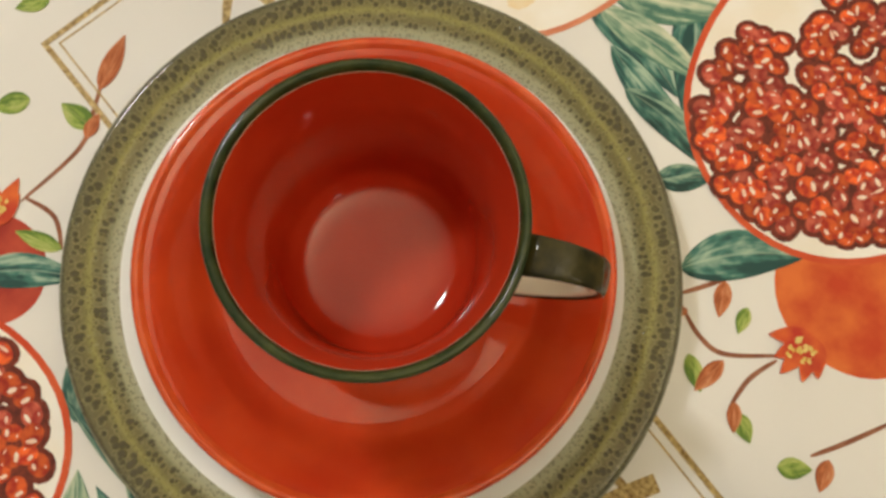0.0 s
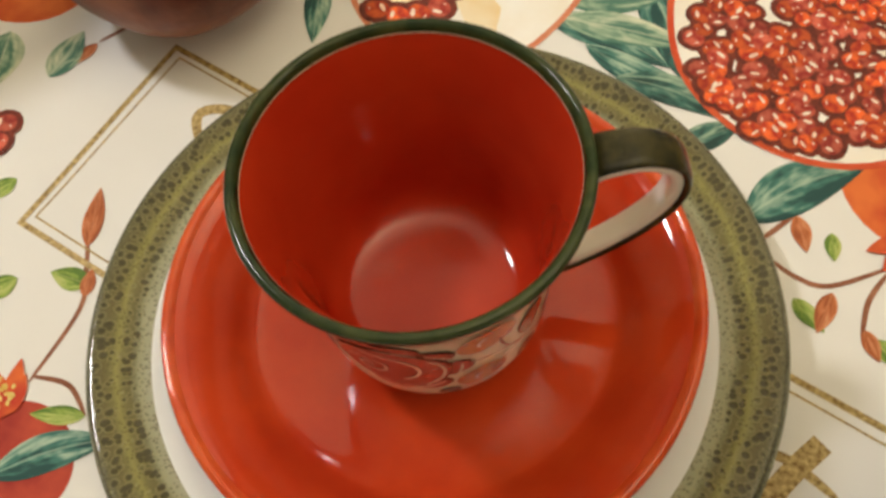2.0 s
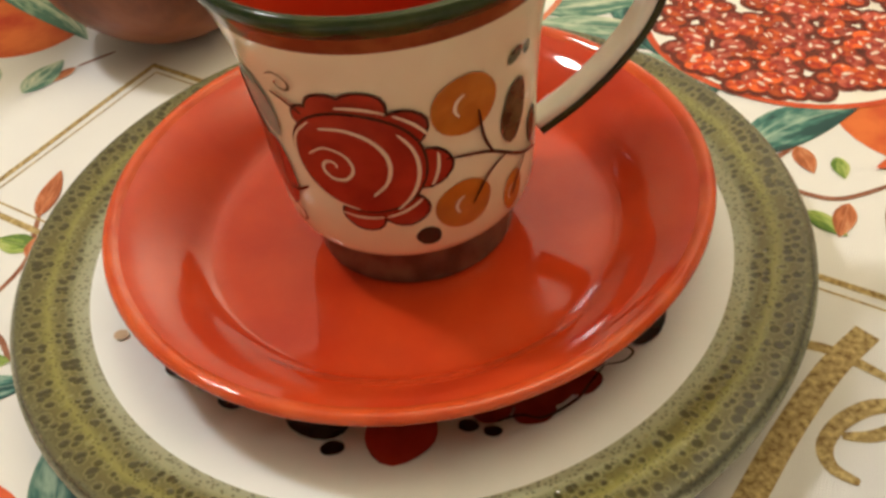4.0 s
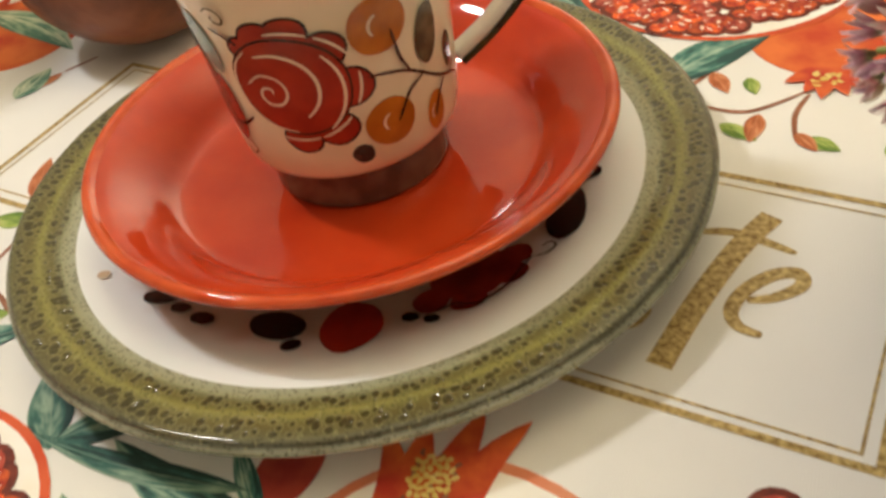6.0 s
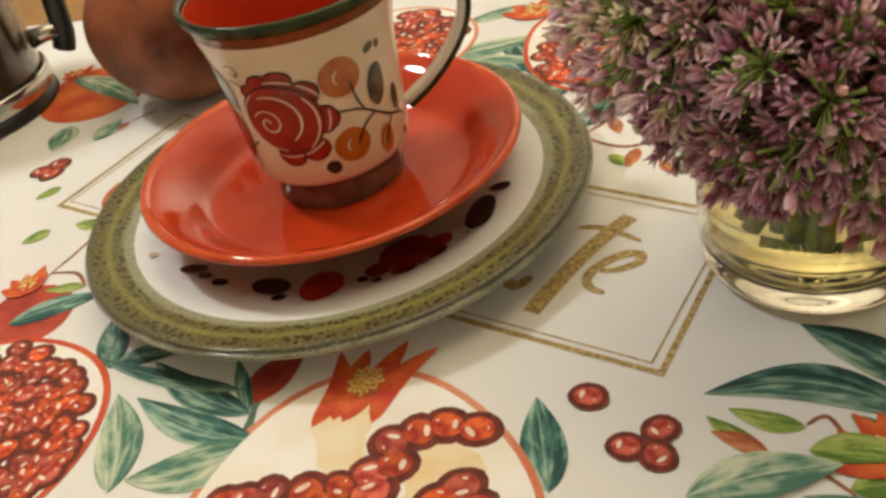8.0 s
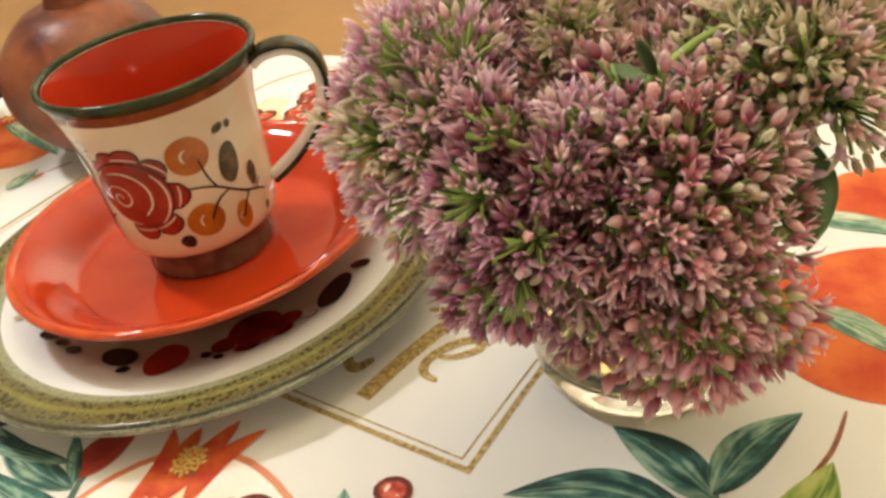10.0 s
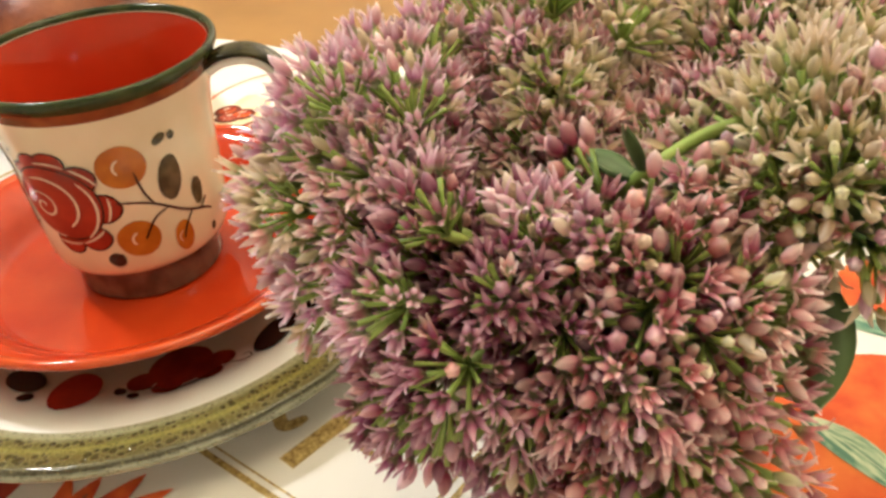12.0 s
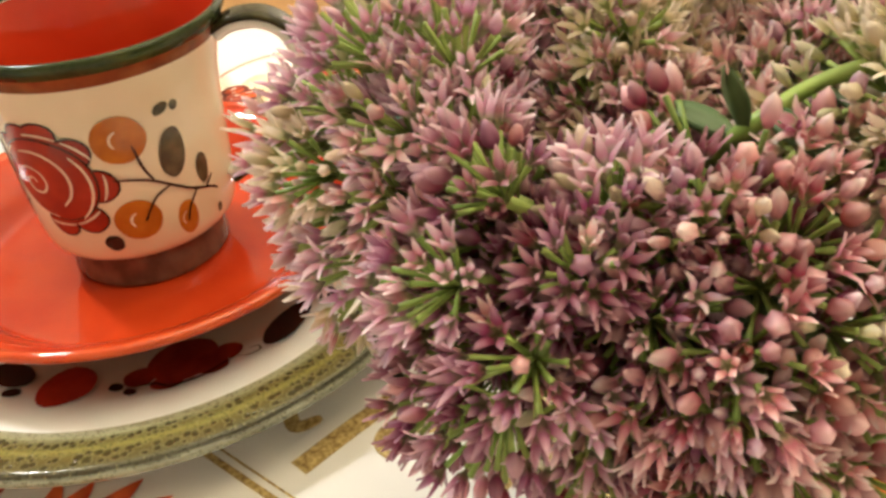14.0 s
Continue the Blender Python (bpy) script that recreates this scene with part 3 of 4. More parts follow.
printed_leaves(K_TEAL, [(-0.013, 0.123, 0.034, 0.117, 0.014, 0.003), (0.012, 0.152, 0.041, 0.112, 0.017, 0.002), (0.004, 0.116, 0.052, 0.109, 0.011, -0.002),  (0.072, 0.071, 0.101, 0.103, 0.017, 0.003),
                        (-0.100, -0.088, -0.072, -0.064, 0.012, 0.002), (0.120, -0.108, 0.106, -0.077, 0.013, 0.0),
                        (-0.096, 0.112, -0.085, 0.083, 0.010, 0.0)])
printed_leaves(K_PALE, [(-0.012, 0.132, 0.028, 0.155, 0.017, -0.002), (-0.008, 0.124, 0.038, 0.128, 0.013, 0.001),  (-0.192, 0.048, -0.183, 0.024, 0.016, 0.0), (-0.236, 0.098, -0.166, 0.072, 0.016, 0.004), (0.010, 0.190, -0.02, 0.165, 0.012, 0.0)])
printed_leaves(K_DEEP, [(0.018, 0.107, 0.058, 0.104, 0.012, 0.003), (0.046, 0.089, 0.061, 0.104, 0.010, 0.0), (0.205, -0.060, 0.151, -0.065, 0.015, -0.008),
                        (0.206, -0.050, 0.172, -0.032, 0.015, -0.002), (0.204, -0.048, 0.221, -0.012, 0.014, 0.003), (-0.040, -0.098, -0.058, -0.074, 0.012, 0.0)])
printed_leaves(K_LIME, [(0.097, 0.076, 0.100, 0.067, 0.005, 0.0), (0.092, 0.051, 0.103, 0.044, 0.006, 0.0), (0.116, 0.047, 0.125, 0.042, 0.006, 0.0), (-0.107, -0.026, -0.121, -0.027, 0.008, 0.0), (-0.084, -0.062, -0.100, -0.068, 0.006, 0.0),
                        (0.178, -0.071, 0.158, -0.069, 0.007, 0.001), (0.168, -0.080, 0.153, -0.073, 0.006, 0.001), (0.219, -0.058, 0.231, -0.028, 0.014, -0.003), (-0.152, -0.003, -0.158, -0.014, 0.007, 0.0), (-0.130, -0.033, -0.137, -0.044, 0.008, 0.0), (0.136, 0.042, 0.145, 0.049, 0.007, 0.0)])
printed_leaves(K_RUST, [(0.086, 0.078, 0.092, 0.067, 0.006, 0.0), (0.102, 0.057, 0.101, 0.043, 0.006, 0.0), (0.113, 0.049, 0.119, 0.041, 0.005, 0.0), (-0.115, -0.015, -0.123, 0.005, 0.007, 0.0), (-0.106, -0.030, -0.109, -0.021, 0.005, 0.0),
                        (0.171, -0.083, 0.155, -0.078, 0.006, -0.001), (0.217, -0.063, 0.222, -0.044, 0.008, 0.0), (-0.158, 0.055, -0.162, 0.043, 0.005, 0.0), (0.147, 0.055, 0.151, 0.045, 0.006, 0.0), (0.083, 0.062, 0.077, 0.056, 0.004, 0.0)])


printed("printed_bud", K_CRIMSON, lambda bm: leaf(bm, flat, (0.0185, -0.1005), (0.025, -0.074), 0.014, 0.001, L1), "printed red flower bud")
printed_leaves(K_TEAL, [(0.0295, -0.1129, -0.0207, -0.1072, 0.0120, 0.003), (0.0210, -0.1030, 0.0036, -0.0835, 0.0055, 0.0)])
printed_leaves(K_DEEP, [(0.0220, -0.1040, -0.0255, -0.0913, 0.0115, 0.003), (-0.0400, -0.0950, -0.0197, -0.0858, 0.0100, 0.002), (0.0137, -0.0958, -0.0480, -0.0950, 0.0070, 0.002)])
printed_leaves(K_PALE, [(0.0298, -0.1145, -0.0018, -0.1365, 0.0170, 0.003), (-0.0037, -0.1413, -0.0286, -0.1075, 0.0150, -0.002)])
printed_leaves(K_LIME, [(0.186, -0.076, 0.206, -0.080, 0.009, 0.001), (0.198, -0.070, 0.188, -0.064, 0.006, 0.0)])
printed_leaves(K_PALE, [(0.210, -0.100, 0.180, -0.093, 0.014, 0.0), (0.214, 0.036, 0.250, 0.016, 0.011, 0.002), (0.204, 0.086, 0.246, 0.081, 0.011, 0.002), (-0.166, 0.036, -0.166, 0.058, 0.012, 0.0)])
printed_leaves(K_LIME, [(0.190, -0.088, 0.216, -0.079, 0.012, 0.001)])
printed("printed_leaf", K_PALE, lambda bm: leaf(bm, flat, (0.1535, -0.1010), (0.1880, -0.0815), 0.015, 0.002, L6 + 0.0002))
printed("printed_leaf", K_LIME, lambda bm: leaf(bm, flat, (0.1795, -0.0790), (0.2040, -0.0755), 0.010, 0.002, L6 + 0.0001))


def printed_stems():
    def stems(mat, lines, w):
        for ln in lines:
            printed("printed_stem", mat, lambda bm: stroke(bm, flat, ln, w, L0, 6))

    stems(K_STEM, [[(0.077, 0.064), (0.083, 0.074), (0.089, 0.086)], [(0.080, 0.062), (0.091, 0.058), (0.101, 0.059), (0.115, 0.071)], [(0.115, 0.069), (0.112, 0.058), (0.113, 0.046)],
                                                         [(-0.117, -0.012), (-0.112, -0.020), (-0.105, -0.034), (-0.106, -0.060)], [(-0.084, -0.062), (-0.094, -0.056), (-0.106, -0.058)], [(0.142, 0.052), (0.148, 0.063), (0.156, 0.080)]], 0.0017)
    stems(K_STEM, [[(0.172, -0.082), (0.180, -0.083), (0.192, -0.090)], [(0.178, -0.070), (0.183, -0.066), (0.190, -0.076)], [(-0.150, 0.068), (-0.158, 0.056)], [(0.232, -0.008), (0.230, -0.025), (0.222, -0.045)]], 0.0015)
    stems(K_GSTEM, [[(0.203, -0.040), (0.204, -0.055), (0.210, -0.072)], [(0.023, -0.107), (0.028, -0.116)], [(0.022, -0.088), (0.022, -0.100), (0.026, -0.114)], [(0.006, -0.088), (0.020, -0.098), (0.028, -0.116)], [(-0.008, 0.128), (-0.016, 0.110)]], 0.0020)


printed_stems()


def gold_frame():
    """The double gold line round the lettering, and the strokes of the letters that show."""
    tl, bl, br, tr = (-0.130, 0.064), (-0.141, -0.016), (0.138, -0.060), (0.147, 0.019)
    corners = [tl, bl, br, tr]
    mid = Vector((0.003, 0.002))

    def outline(bm, inset, w):
        for a, b in zip(corners, corners[1:] + corners[:1]):
            a, b = Vector(a), Vector(b)
            ia, ib = (Vector((p.x + math.copysign(inset, mid.x - p.x), p.y + math.copysign(inset, mid.y - p.y))) for p in (a, b))
            d = (ib - ia).normalized() * w * 0.4
            stroke(bm, flat, [(*(ia - d),), (*(ia.lerp(ib, 0.35) + Vector((0, 0.0008))),), (*(ia.lerp(ib, 0.7) - Vector((0, 0.0006))),), (*(ib + d),)], w, L0, 10, False)

    printed("printed_gold_line", K_GOLD, lambda bm: outline(bm, 0.0, 0.0021))
    printed("printed_gold_line", K_GOLD, lambda bm: outline(bm, 0.0036, 0.0007))

    def letter_t(bm):
        stroke(bm, flat, [(0.092, -0.0425), (0.097, -0.022), (0.1035, -0.002), (0.1105, 0.0125)], 0.0062, L0, 8, False)
        stroke(bm, flat, [(0.0935, 0.0035), (0.103, 0.0045), (0.1175, -0.0005)], 0.0030, L0, 8)

    def letter_e(bm):
        stroke(bm, flat, [(0.108, -0.0185), (0.114, -0.0165), (0.1195, -0.0115), (0.1185, -0.0075), (0.1130, -0.0090), (0.1075, -0.0150), (0.1050, -0.0220), (0.1070, -0.0270), (0.1125, -0.0290)], 0.0040, L0, 8)

    printed("printed_letter", K_GOLD, letter_t, "gold brush letter t")
    printed("printed_letter", K_GOLD, letter_e, "gold brush letter e")
    printed("printed_letter", K_GOLD, lambda bm: stroke(bm, flat, [(0.074, -0.024), (0.082, -0.031), (0.0865, -0.025)], 0.0045, L0, 8), "edge of a gold brush letter")
    printed("printed_letter", K_GOLD, lambda bm: stroke(bm, flat, [(-0.099, 0.030), (-0.107, 0.040), (-0.1045, 0.0455), (-0.095, 0.0475), (-0.080, 0.043)], 0.0040, L0, 8), "curl of a gold brush letter")


gold_frame()


# ---------------------------------------------------------------- plate, saucer, cup
def plate():
    t = thing("dessert_plate", (0, 0, 0.0008), "white stoneware plate with pitted olive-green rim and painted flowers", "plate")
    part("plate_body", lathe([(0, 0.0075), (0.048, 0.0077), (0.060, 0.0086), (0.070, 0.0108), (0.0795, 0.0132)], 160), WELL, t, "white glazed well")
    part("rim_band", lathe([(0.0795, 0.0132), (0.086, 0.0149), (0.0915, 0.0160), (0.0950, 0.0166), (0.0963, 0.0163), (0.0967, 0.0154), (0.0971, 0.0152), (0.0977, 0.0146), (0.0977, 0.0134), (0.0968, 0.0128)], 160), PITTED, t, "pitted olive-green glaze rim")
    part("plate_underside", lathe([(0.0968, 0.0128), (0.094, 0.0120), (0.080, 0.0090), (0.066, 0.0045), (0.061, 0.0015), (0.0595, 0.0), (0.0565, 0.0), (0.055, 0.0022), (0, 0.0032)], 160), WHITE, t)

    prof = [(0.0, 0.0075), (0.048, 0.0077), (0.060, 0.0086), (0.070, 0.0108), (0.0795, 0.0132)]

    def place(u, v, lift):
        r = math.hypot(u, v)
        z = 0.0132
        for (r0, z0), (r1, z1) in zip(prof, prof[1:]):
            if r0 <= r <= r1:
                z = z0 + (z1 - z0) * (r - r0) / (r1 - r0)
        return Vector((u, v, z + 0.00035 + lift))

    def paint(name, mat, draw):
        bm = bmesh.new()
        draw(bm)
        part(name, bm, mat, t)

    for k, (dx, dy, r) in enumerate(((0, 0, 0.0105), (0.009, 0.008, 0.0045), (-0.006, -0.011, 0.0048), (0.003, -0.0095, 0.0045), (0.010, 0.001, 0.0045))):
        paint("rose_petal", P_CRIMSON, lambda bm: blob(bm, place, 0.0445 + dx, -0.0310 + dy, r, r * 0.9, 0.6, 0.0002, 20, 2, 0.06, k))
    paint("rose_line", P_DARK, lambda bm: stroke(bm, place, [(0.041, -0.0455), (0.045, -0.0425), (0.050, -0.0420), (0.055, -0.0355), (0.0565, -0.030), (0.058, -0.024)], 0.0008, 0.0005))
    paint("painted_leaf", P_ROSE, lambda bm: blob(bm, place, 0.0225, -0.0540, 0.0085, 0.0080, -1.3, 0.0002, 20, 2, 0.05, 3, 0.12))
    for u, v, a, b, turn in ((0.004, -0.0575, 0.0075, 0.0050, 0.05), (0.062, -0.006, 0.0050, 0.0115, 0.15), (0.0635, 0.010, 0.0040, 0.0030, 0.2), (0.011, -0.0632, 0.0026, 0.0021, 0.4), (0.0355, -0.0482, 0.0022, 0.0018, 0), (0.0410, -0.0482, 0.0020, 0.0016, 0), (-0.0165, -0.0595, 0.0032, 0.0024, -0.2), (-0.024, -0.0575, 0.0028, 0.0020, 0), (-0.031, -0.0550, 0.0052, 0.0030, 0.5)):
        paint("painted_leaf", P_BLACK, lambda bm: blob(bm, place, u, v, a, b, turn, 0.0002, 18, 2, 0.06, int(abs(u) * 1e4)))
    paint("painted_scroll", P_OLIVE, lambda bm: stroke(bm, place, [(0.058, -0.024), (0.0615, -0.0225), (0.063, -0.0195), (0.061, -0.0180), (0.0595, -0.0200)], 0.0006, 0.0004))
    paint("painted_dot", P_HALO, lambda bm: blob(bm, place, -0.0505, -0.053, 0.0016, 0.0018, 0, 0.0001, 12, 1))
    return t


def saucer():
    t = thing("saucer", (0.0012, 0.0009, 0.0), "glossy red glazed saucer standing on the plate", "saucer")
    part("saucer_well", lathe([(0, 0.0166), (0.030, 0.0166), (0.044, 0.0167), (0.0490, 0.0171), (0.0512, 0.0180), (0.0535, 0.0200), (0.0570, 0.0237), (0.0615, 0.0275), (0.0655, 0.0301), (0.0685, 0.0313)], 160), RED, t)
    part("saucer_rim", lathe([(0.0685, 0.0313), (0.0698, 0.0323), (0.0711, 0.0325), (0.0721, 0.0316), (0.0720, 0.0302), (0.0695, 0.0282)], 160), REDRIM, t, "orange-red rim where the glaze runs thin")
    part("saucer_underside", lathe([(0.0695, 0.0282), (0.066, 0.0255), (0.056, 0.0185), (0.047, 0.0128), (0.0425, 0.0112), (0.0415, 0.0088), (0.0390, 0.0088), (0.0375, 0.0125), (0, 0.0130)], 160), RED, t)
    return t


CUP = [(0.0170, 0.0240), (0.0182, 0.0243), (0.0225, 0.0237), (0.0262, 0.0228), (0.0280, 0.0236), (0.0287, 0.0262), (0.0300, 0.0280), (0.0340, 0.0294), (0.0450, 0.0304), (0.0600, 0.0313), (0.0750, 0.0329), (0.0850, 0.0354), (0.0900, 0.0371), (0.0925, 0.0380)]


def cup_radius(z):
    for (z0, r0), (z1, r1) in zip(CUP, CUP[1:]):
        if z0 <= z <= z1:
            return r0 + (r1 - r0) * (z - z0) / (z1 - z0)
    return CUP[-1][1] if z > 0.05 else CUP[0][1]


def cup():
    t = thing("coffee_cup", (0.0018, 0.0026, 0.0), "cream glazed coffee cup with red inside, green rim and painted rose", "cup")
    body = [(r, z) for z, r in CUP if 0.0279 <= z <= 0.0861]
    foot = [(r, z) for z, r in CUP if z <= 0.0281]
    part("cup_body", lathe(body + [(0.0357, 0.0862)], 128), CREAM, t, "cream glazed outside")
    part("foot_ring", lathe([(0.0, 0.0215), (0.020, 0.0205), (0.0220, 0.0172), (0.0230, 0.0169)] + foot, 128, 3), FOOT, t, "brown glazed foot")
    part("brown_band", lathe([(0.0357, 0.0862), (0.0365, 0.0885), (0.0373, 0.0903)], 128), BROWNBAND, t, "red-brown band")
    part("rim", lathe([(0.0373, 0.0900), (0.0383, 0.0917), (0.0386, 0.0932), (0.0381, 0.0943), (0.0370, 0.0945), (0.0361, 0.0937), (0.0356, 0.0922)], 128), GREEN, t, "dark green glazed rim")
    part("cup_inside", lathe([(0.0359, 0.0922), (0.0340, 0.0870), (0.0312, 0.0760), (0.0295, 0.0600), (0.0285, 0.0450), (0.0270, 0.0365), (0.0235, 0.0325), (0.0190, 0.0312), (0.010, 0.0309), (0, 0.0309)], 128), REDIN, t, "glossy red glazed inside")
    part("rim_line", lathe([(0.03600, 0.0932), (0.03582, 0.0928), (0.03560, 0.0923)], 128, 2), CREAM, t, "thin pale line inside the rim")
    # handle: a bent strap, dark outside and pale inside
    az = math.radians(29.5)
    out = Vector((math.cos(az), math.sin(az), 0))
    line = rounded([Vector((0.0358, 0, 0.0860)), Vector((0.0410, 0, 0.0886)), Vector((0.0490, 0, 0.0888)), Vector((0.0555, 0, 0.0845)), Vector((0.0578, 0, 0.0760)), Vector((0.0555, 0, 0.0660)), Vector((0.0490, 0, 0.0560)), Vector((0.0400, 0, 0.0470)), Vector((0.0310, 0, 0.0405))], 6)
    side = Vector((-math.sin(az), math.cos(az), 0))

    def strap(off0, off1, half0, half1):
        bm = bmesh.new()
        rings = []
        for i, q in enumerate(line):
            d = (line[min(i + 1, len(line) - 1)] - line[max(i - 1, 0)]).normalized()
            nrm = Vector((-d.z, 0, d.x))
            k = i / (len(line) - 1)
            w = 1.0 - 0.38 * min(1, k * 1.6)
            ring = []
            for j in range(16):
                a = 2 * math.pi * j / 16
                ca, sa = math.cos(a), math.sin(a)
                o = (off0 + off1) / 2 + (off1 - off0) / 2 * (abs(sa) ** 0.6) * (1 if sa > 0 else -1)
                h = half0 * w * (abs(ca) ** 0.6) * (1 if ca > 0 else -1)
                p3 = q + nrm * o
                ring.append(bm.verts.new(out * p3.x + Vector((0, 0, p3.z)) + side * h))
            rings.append(ring)
        for a, b in zip(rings, rings[1:]):
            for j in range(16):
                m = (j + 1) % 16
                bm.faces.new((a[j], a[m], b[m], b[j]))
        bm.faces.new(rings[0][::-1])
        bm.faces.new(rings[-1])
        return bm

    handle = part("handle", strap(-0.0024, 0.0010, 0.0050, 0.0050), WHITE, t, "strap handle, pale inside")
    part("handle_glaze", strap(0.0002, 0.0026, 0.0056, 0.0056), OLIVE, handle, "dark olive glaze on the outer side")

    def place(u, v, lift):
        a, r = u / 0.031, cup_radius(v) + 0.00018 + lift
        return Vector((r * math.cos(a), r * math.sin(a), v))

    def at(deg):
        return math.radians(deg) * 0.031

    def paint(name, mat, draw, label=""):
        bm = bmesh.new()
        draw(bm)
        part(name, bm, mat, t, label)

    def arc(bm, u, v, r, a0, a1, w, lift, squash=1.0):
        stroke(bm, place, [(u + r * math.cos(a0 + (a1 - a0) * k / 6), v + squash * r * math.sin(a0 + (a1 - a0) * k / 6)) for k in range(7)], w, lift, 4)

    petals = [(-86, 0.0716, 0.0042), (-74.5, 0.0722, 0.0046), (-62, 0.0668, 0.0050), (-55, 0.0560, 0.0054), (-64.5, 0.0456, 0.0048), (-81, 0.0440, 0.0045), (-95, 0.0690, 0.0030)]
    u0, v0 = at(-79), 0.0585

    for k, (d, z, r) in enumerate(petals + [(-81, 0.0592, 0)]):
        def dab(bm, grow, lift):
            if r:
                blob(bm, place, at(d), z, r + grow, r * 0.92 + grow, 0, lift, 18, 2, 0.04, k)
            else:
                blob(bm, place, u0, v0, 0.0134 + grow, 0.0128 + grow, -0.5, lift + 0.00024, 40, 6, 0.02, 3)
        paint("petal_outline", P_DARK, lambda bm: dab(bm, 0.0006, 0.0))
        paint("rose_petal", P_ROSE, lambda bm: dab(bm, 0.0, 0.00012), "painted red rose petal")

    def scratch(draw):
        paint("rose_line", P_LINE, draw, "pale scratched line")

    for d, z, r in petals[1:6]:
        a = math.atan2(z - v0, at(d) - u0)
        scratch(lambda bm: arc(bm, u0 + 0.0006 * math.cos(a), v0 + 0.0006 * math.sin(a), 0.0152, a - 0.30, a + 0.30, 0.0007, 0.0006, 0.93))
    cu, cv = at(-88.5), 0.0572
    scratch(lambda bm: stroke(bm, place, [(cu + (0.0006 + 0.0005 * k) * math.cos(0.9 * k), cv + (0.0006 + 0.0005 * k) * math.sin(0.9 * k)) for k in range(11)], 0.0007, 0.0006, 4))
    scratch(lambda bm: arc(bm, cu + 0.002, cv + 0.001, 0.0095, 1.9, -1.0, 0.0009, 0.0006))
    scratch(lambda bm: arc(bm, cu + 0.003, cv, 0.0140, 0.7, -0.9, 0.0008, 0.0006))
    scratch(lambda bm: arc(bm, u0, v0, 0.0135, 2.2, 4.6, 0.0006, 0.0006, 0.92))
    for d, z, a, b in ((-38.5, 0.0690, 0.0069, 0.0074), (-40.5, 0.0432, 0.0068, 0.0066), (-14.2, 0.0386, 0.0034, 0.0058)):
        paint("painted_fruit", P_ORANGE, lambda bm: blob(bm, place, at(d), z, a, b, 0, 0.0001, 24, 3, 0.03, int(z * 1e4)), "painted orange fruit")
        paint("fruit_glint", P_LINE, lambda bm: (arc(bm, at(d) + a * 0.1, z, b * 0.40, 1.9, 3.9, a * 0.11, 0.0003)))
    for d, z, a, b, turn in ((-15, 0.0605, 0.0038, 0.0080, -0.08), (0.5, 0.0515, 0.0022, 0.0050, 0.0), (9.0, 0.0352, 0.0011, 0.0017, 0), (-16.5, 0.0745, 0.0022, 0.0016, 0.5), (-9.5, 0.0742, 0.0012, 0.0016, 0)):
        paint("painted_leaf", P_OLIVE, lambda bm: blob(bm, place, at(d), z, a, b, turn, 0.0001, 20, 2, 0.05, int(z * 1e4)), "painted dark olive leaf")
    paint("painted_dot", P_BLACK, lambda bm: blob(bm, place, at(-56.5), 0.0367, 0.0029, 0.0027, 0, 0.0001, 18, 2, 0.05, 5))
    twigs = [[(-47, 0.0573), (-37, 0.0562), (-27, 0.0540), (-10, 0.0475), (4, 0.0440), (9, 0.0420)], [(-27, 0.0540), (-31, 0.0590), (-33.5, 0.0668)], [(-19, 0.0515), (-29, 0.0490), (-37, 0.0425)], [(-6, 0.0465), (-12, 0.0420), (-15, 0.0375)], [(0, 0.0448), (6, 0.0480)],
             [(-96, 0.0700), (-103, 0.0725), (-108, 0.0735)], [(-104, 0.0490), (-112, 0.0460), (-120, 0.0455)]]
    for w in twigs:
        paint("painted_twig", P_DARK, lambda bm: stroke(bm, place, [(at(d), z) for d, z in w], 0.0008, 0.0003, 6), "thin dark painted twig")

    for d, z in ((-101, 0.0768), (-117, 0.0372)):
        paint("painted_scroll", P_OLIVE, lambda bm: stroke(bm, place, [(at(d) + (0.0030 - 0.00028 * k) * math.cos(2.6 - 0.8 * k), z + (0.0030 - 0.00028 * k) * math.sin(2.6 - 0.8 * k)) for k in range(9)], 0.0006, 0.0003, 4))
    paint("painted_leaf", P_TEAL, lambda bm: blob(bm, place, at(-119), 0.0680, 0.0038, 0.0085, 0.35, 0.0001, 20, 2, 0.05, 4), "painted grey-green leaf")
    for d, z, a, b in ((-121, 0.0490, 0.0050, 0.0100), (-132, 0.053, 0.0065, 0.0105), (-150, 0.060, 0.008, 0.009), (-172, 0.055, 0.010, 0.012), (165, 0.060, 0.008, 0.008), (120, 0.055, 0.010, 0.011), (85, 0.058, 0.007, 0.009)):
        paint("painted_flower", P_ROSE if int(d) % 2 else P_DARK, lambda bm: blob(bm, place, at(d), z, a, b, 0, 0.0001, 24, 3, 0.06, int(abs(d))), "painted dark red flower")
    return t


plate()
saucer()
cup()


